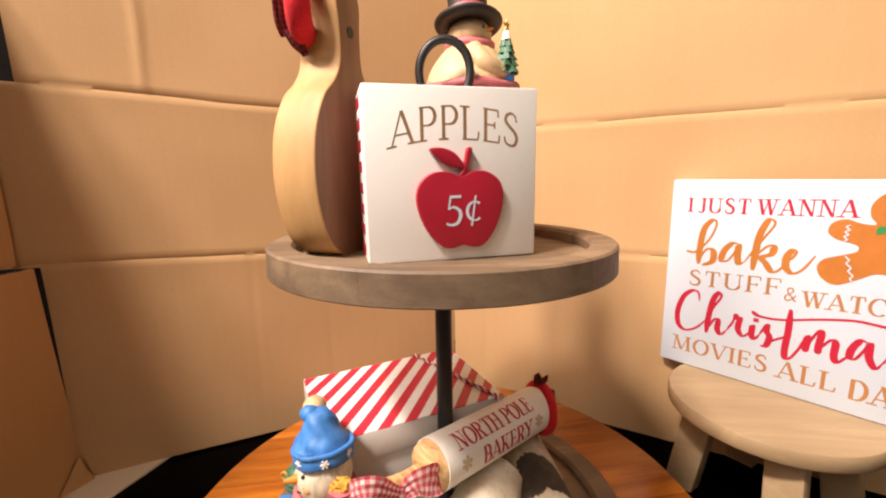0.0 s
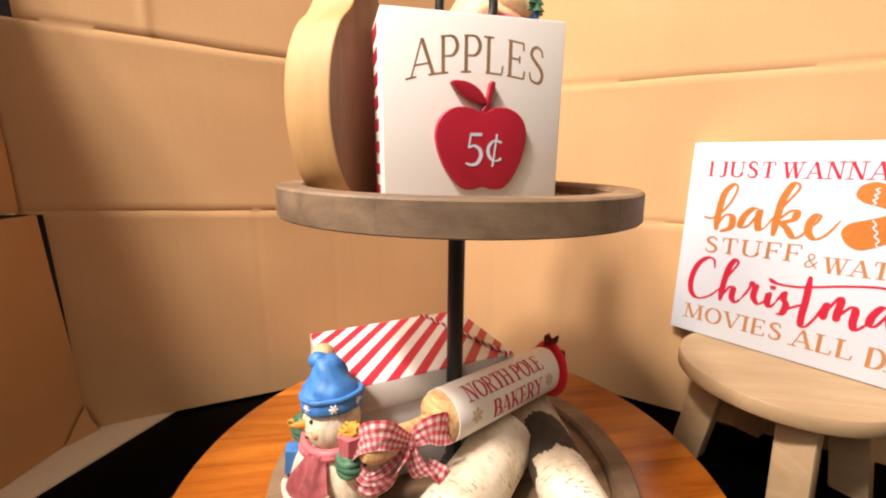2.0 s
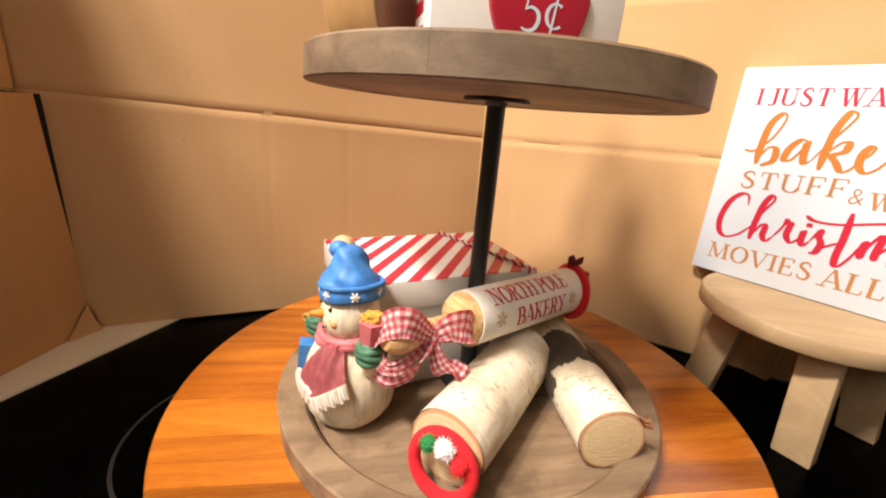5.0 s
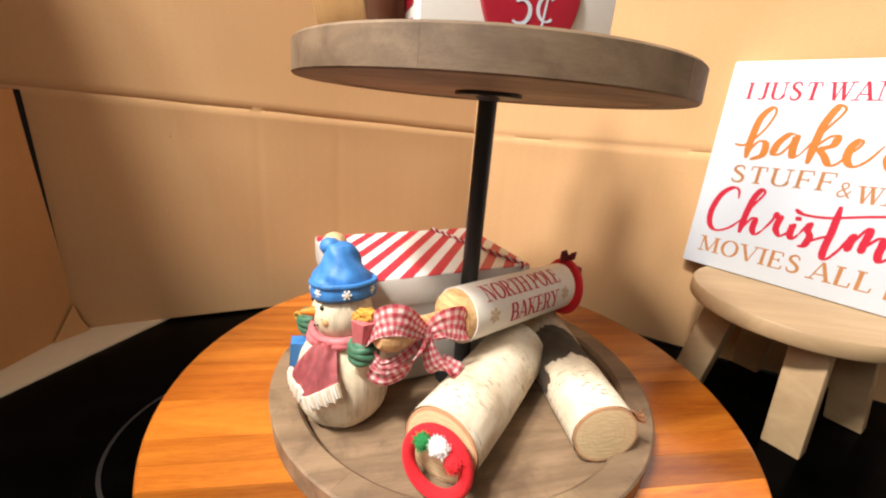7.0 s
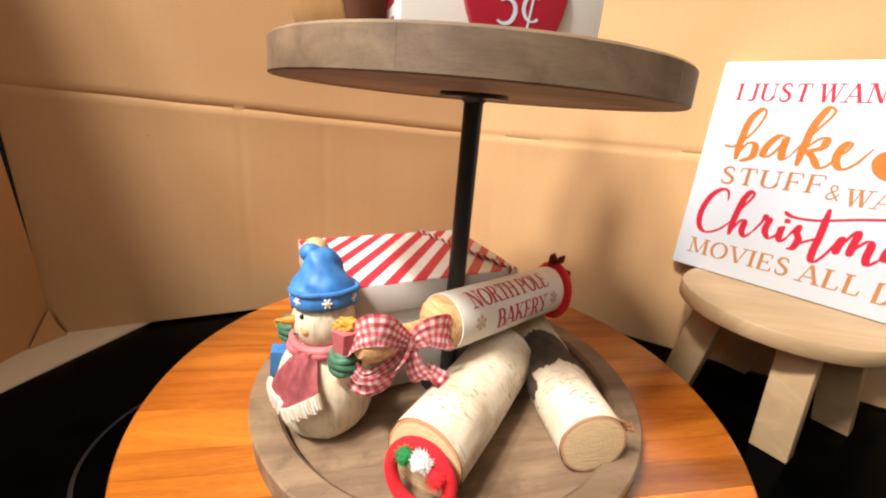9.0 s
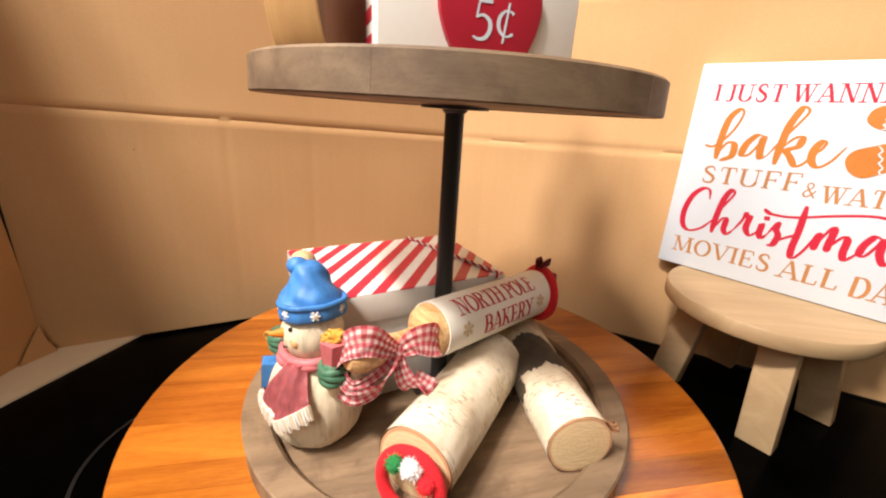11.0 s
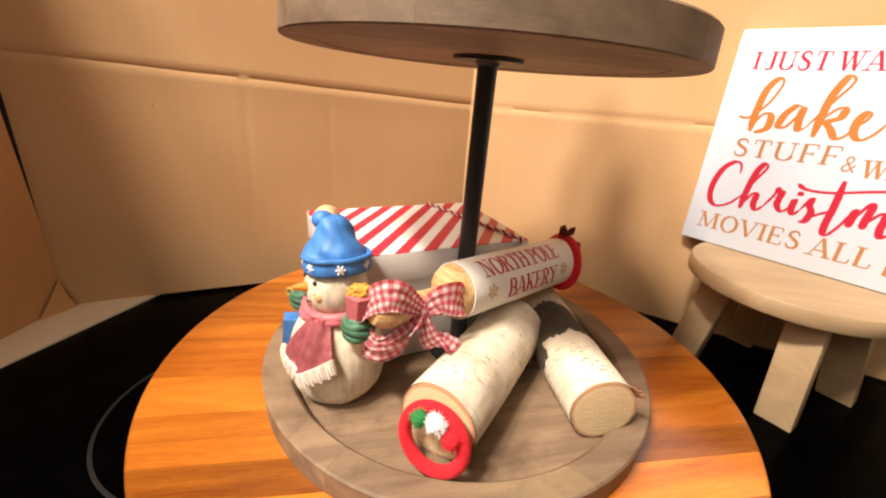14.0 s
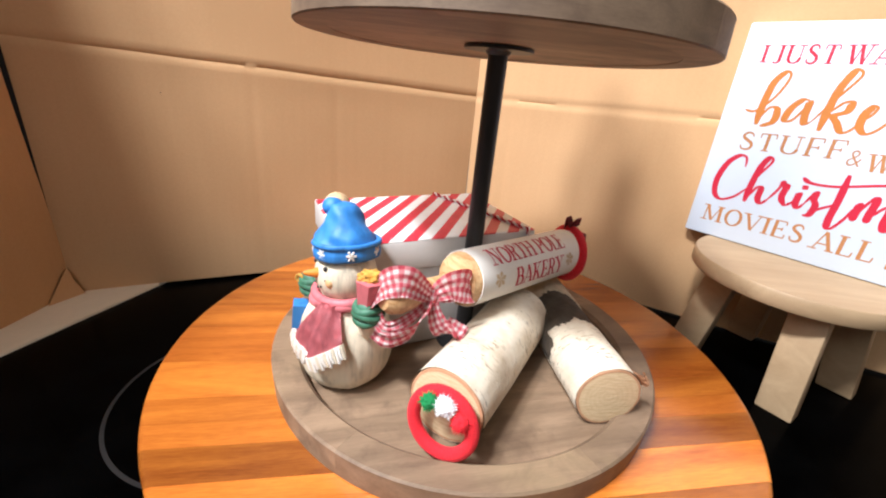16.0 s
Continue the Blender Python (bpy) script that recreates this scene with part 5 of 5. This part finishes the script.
    g = polar(50, 0.0400, 0.0870)
    made = bmesh.ops.create_cone(bm, cap_ends=True, segments=6, radius1=0.0080, radius2=0.0105, depth=0.019, matrix=Matrix.Translation(g + Vector((0, 0, 0.004))) @ pose(0, 0, 0, 5, 4, 20))
    for v in made["verts"]:
        for f in v.link_faces:
            f.material_index = 2
    rnd = random.Random(4)
    for k in range(12):
        w = k * 2 * math.pi / 12
        q = [g + Vector((rnd.uniform(-0.007, 0.007), rnd.uniform(-0.007, 0.007), 0.0125 + rnd.uniform(0, 0.0055))) for _ in range(4)]
        tube(smooth_loop([tuple(p) for p in q], 4, False), 0.0012, 6, bm=bm, mat=6)
    l = polar(-92, 0.0440, 0.052)
    made = bmesh.ops.create_cube(bm, size=1.0, matrix=Matrix.Translation(l + Vector((0, 0, -0.010))) @ pose(0, 0, 0, 4, 6, 30) @ Matrix.Diagonal((0.0120, 0.0120, 0.022, 1)))
    for v in made["verts"]:
        for f in v.link_faces:
            f.material_index = 1
    ball(bm, l + Vector((0, 0, -0.024)), (0.0062, 0.0062, 0.0045), 5, 10)
    ring = [polar(-98, 0.0470, 0.071) + Vector((0.0030 * math.cos(w), 0.001, 0.0030 * math.sin(w))) for w in [i * math.pi / 8 for i in range(16)]]
    tube(ring, 0.0012, 6, bm=bm, closed=True, mat=6)
    return bm


fig = part("snowman_figurine", snow_figure(), RESIN, None, m=pose(-0.0880, -0.0640, F + 0.0003, 0, 0, -8) @ Matrix.Diagonal((0.91, 0.91, 0.97, 1)), angle=50)
tagged(fig, "painted resin snowman figurine in blue hat on the tray", "figurine")


def tall_figure():
    bm = bmesh.new()
    prof = [(0.036, 0.0), (0.045, 0.010), (0.048, 0.06), (0.0475, 0.100), (0.0440, 0.139)]
    lathe([(0, 0)] + smooth_loop(prof, 4, False) + [(0, 0.140)], 48, bm=bm, mat=2)
    hem = [polar(a, 0.0445, 0.1405 + 0.0012 * math.sin(radians(a * 5))) for a in range(0, 360, 8)]
    tube(hem, 0.0038, 10, bm=bm, closed=True, mat=2)
    body = [(0.0430, 0.140), (0.0415, 0.149), (0.0370, 0.160), (0.0285, 0.171), (0.0215, 0.178), (0.0180, 0.181)]
    lathe(smooth_loop(body, 4, False) + [(0, 0.182)], 48, bm=bm, mat=9, wobble=lambda a, z: 1 + 0.012 * math.sin(a * 17 + z * 80) + 0.015 * math.sin(a * 5))
    ball(bm, (0, 0, 0.1885), (0.0212, 0.0212, 0.0155), 9, 32)
    neck = [polar(a, 0.0205, 0.1790 + 0.0008 * math.sin(radians(a * 3))) for a in range(0, 360, 8)]
    tube(neck, 0.0040, 10, bm=bm, closed=True, mat=2)
    for a in (-20, 20):
        ball(bm, polar(a, 0.0202, 0.192), 0.0016, 5, 10)
    tube([polar(0, 0.019, 0.191), polar(0, 0.026, 0.191)], lambda s: 0.0028 * (1 - 0.8 * s), 8, bm=bm, mat=4)
    hm = pose(0, 0.001, 0.1970, -7, 7, 0)
    brim = smooth_loop([(0.0150, 0.001), (0.0270, -0.002), (0.0325, 0.001), (0.0328, 0.0042), (0.0270, 0.0045), (0.0190, 0.0062)], 4, False)
    lathe(brim, 44, bm=bm, m=hm, mat=5, wobble=lambda a, z: 1 + 0.03 * math.sin(a * 2 + 1))
    lathe([(0.0188, 0.005), (0.0190, 0.0145)], 40, bm=bm, m=hm, mat=2)
    lathe(smooth_loop([(0.0186, 0.0140), (0.0188, 0.024), (0.0200, 0.034), (0.0180, 0.0365)], 4, False) + [(0, 0.0365)], 40, bm=bm, m=hm, mat=5)
    # arm, mitten and a small fir tree
    ha = polar(-4, 0.0385, 0.150)
    tube(smooth_loop([tuple(polar(-50, 0.024, 0.170)), tuple(polar(-40, 0.036, 0.158)), tuple(ha)], 5, False), 0.0092, 12, bm=bm, mat=9)
    ball(bm, ha + polar(0, 0.002, -0.004), (0.0078, 0.0078, 0.0105), 1, 16)
    base = ha + polar(0, 0.002, -0.004)
    for k in range(5):
        z0 = 0.004 + 0.0056 * k
        r = 0.0112 - 0.0014 * k
        lathe([(r * 0.45, z0 + 0.001), (r, z0), (r * 0.55, z0 + 0.0085)], 18, bm=bm, m=Matrix.Translation(base), mat=3, wobble=lambda a, z: 1 + 0.20 * math.sin(a * 5 + z * 900) + 0.1 * math.sin(a * 9 + z * 300))
    lathe([(0.0046, 0.0320), (0.0024, 0.0395), (0, 0.0410)], 14, bm=bm, m=Matrix.Translation(base), mat=7)
    pts = [(0.0048 * (1 if i % 2 == 0 else 0.45) * math.sin(i * math.pi / 5), 0.0048 * (1 if i % 2 == 0 else 0.45) * math.cos(i * math.pi / 5)) for i in range(10)]
    vs = [[bm.verts.new(base + Vector((x, dy, 0.0440 + z))) for x, z in pts] for dy in (-0.0012, 0.0012)]
    for i in range(10):
        bm.faces.new([vs[0][i], vs[0][(i + 1) % 10], vs[1][(i + 1) % 10], vs[1][i]]).material_index = 6
    bm.faces.new(vs[0]).material_index = 6
    bm.faces.new(vs[1]).material_index = 6
    return bm


fig = part("snowman_figurine", tall_figure(), RESIN, None, m=pose(0.0205, 0.0560, 0.3065, 0, 0, 62) @ Matrix.Diagonal((0.92, 0.92, 0.945, 1)), angle=50)
tagged(fig, "tall resin snowman figurine in black hat holding a tree", "figurine")
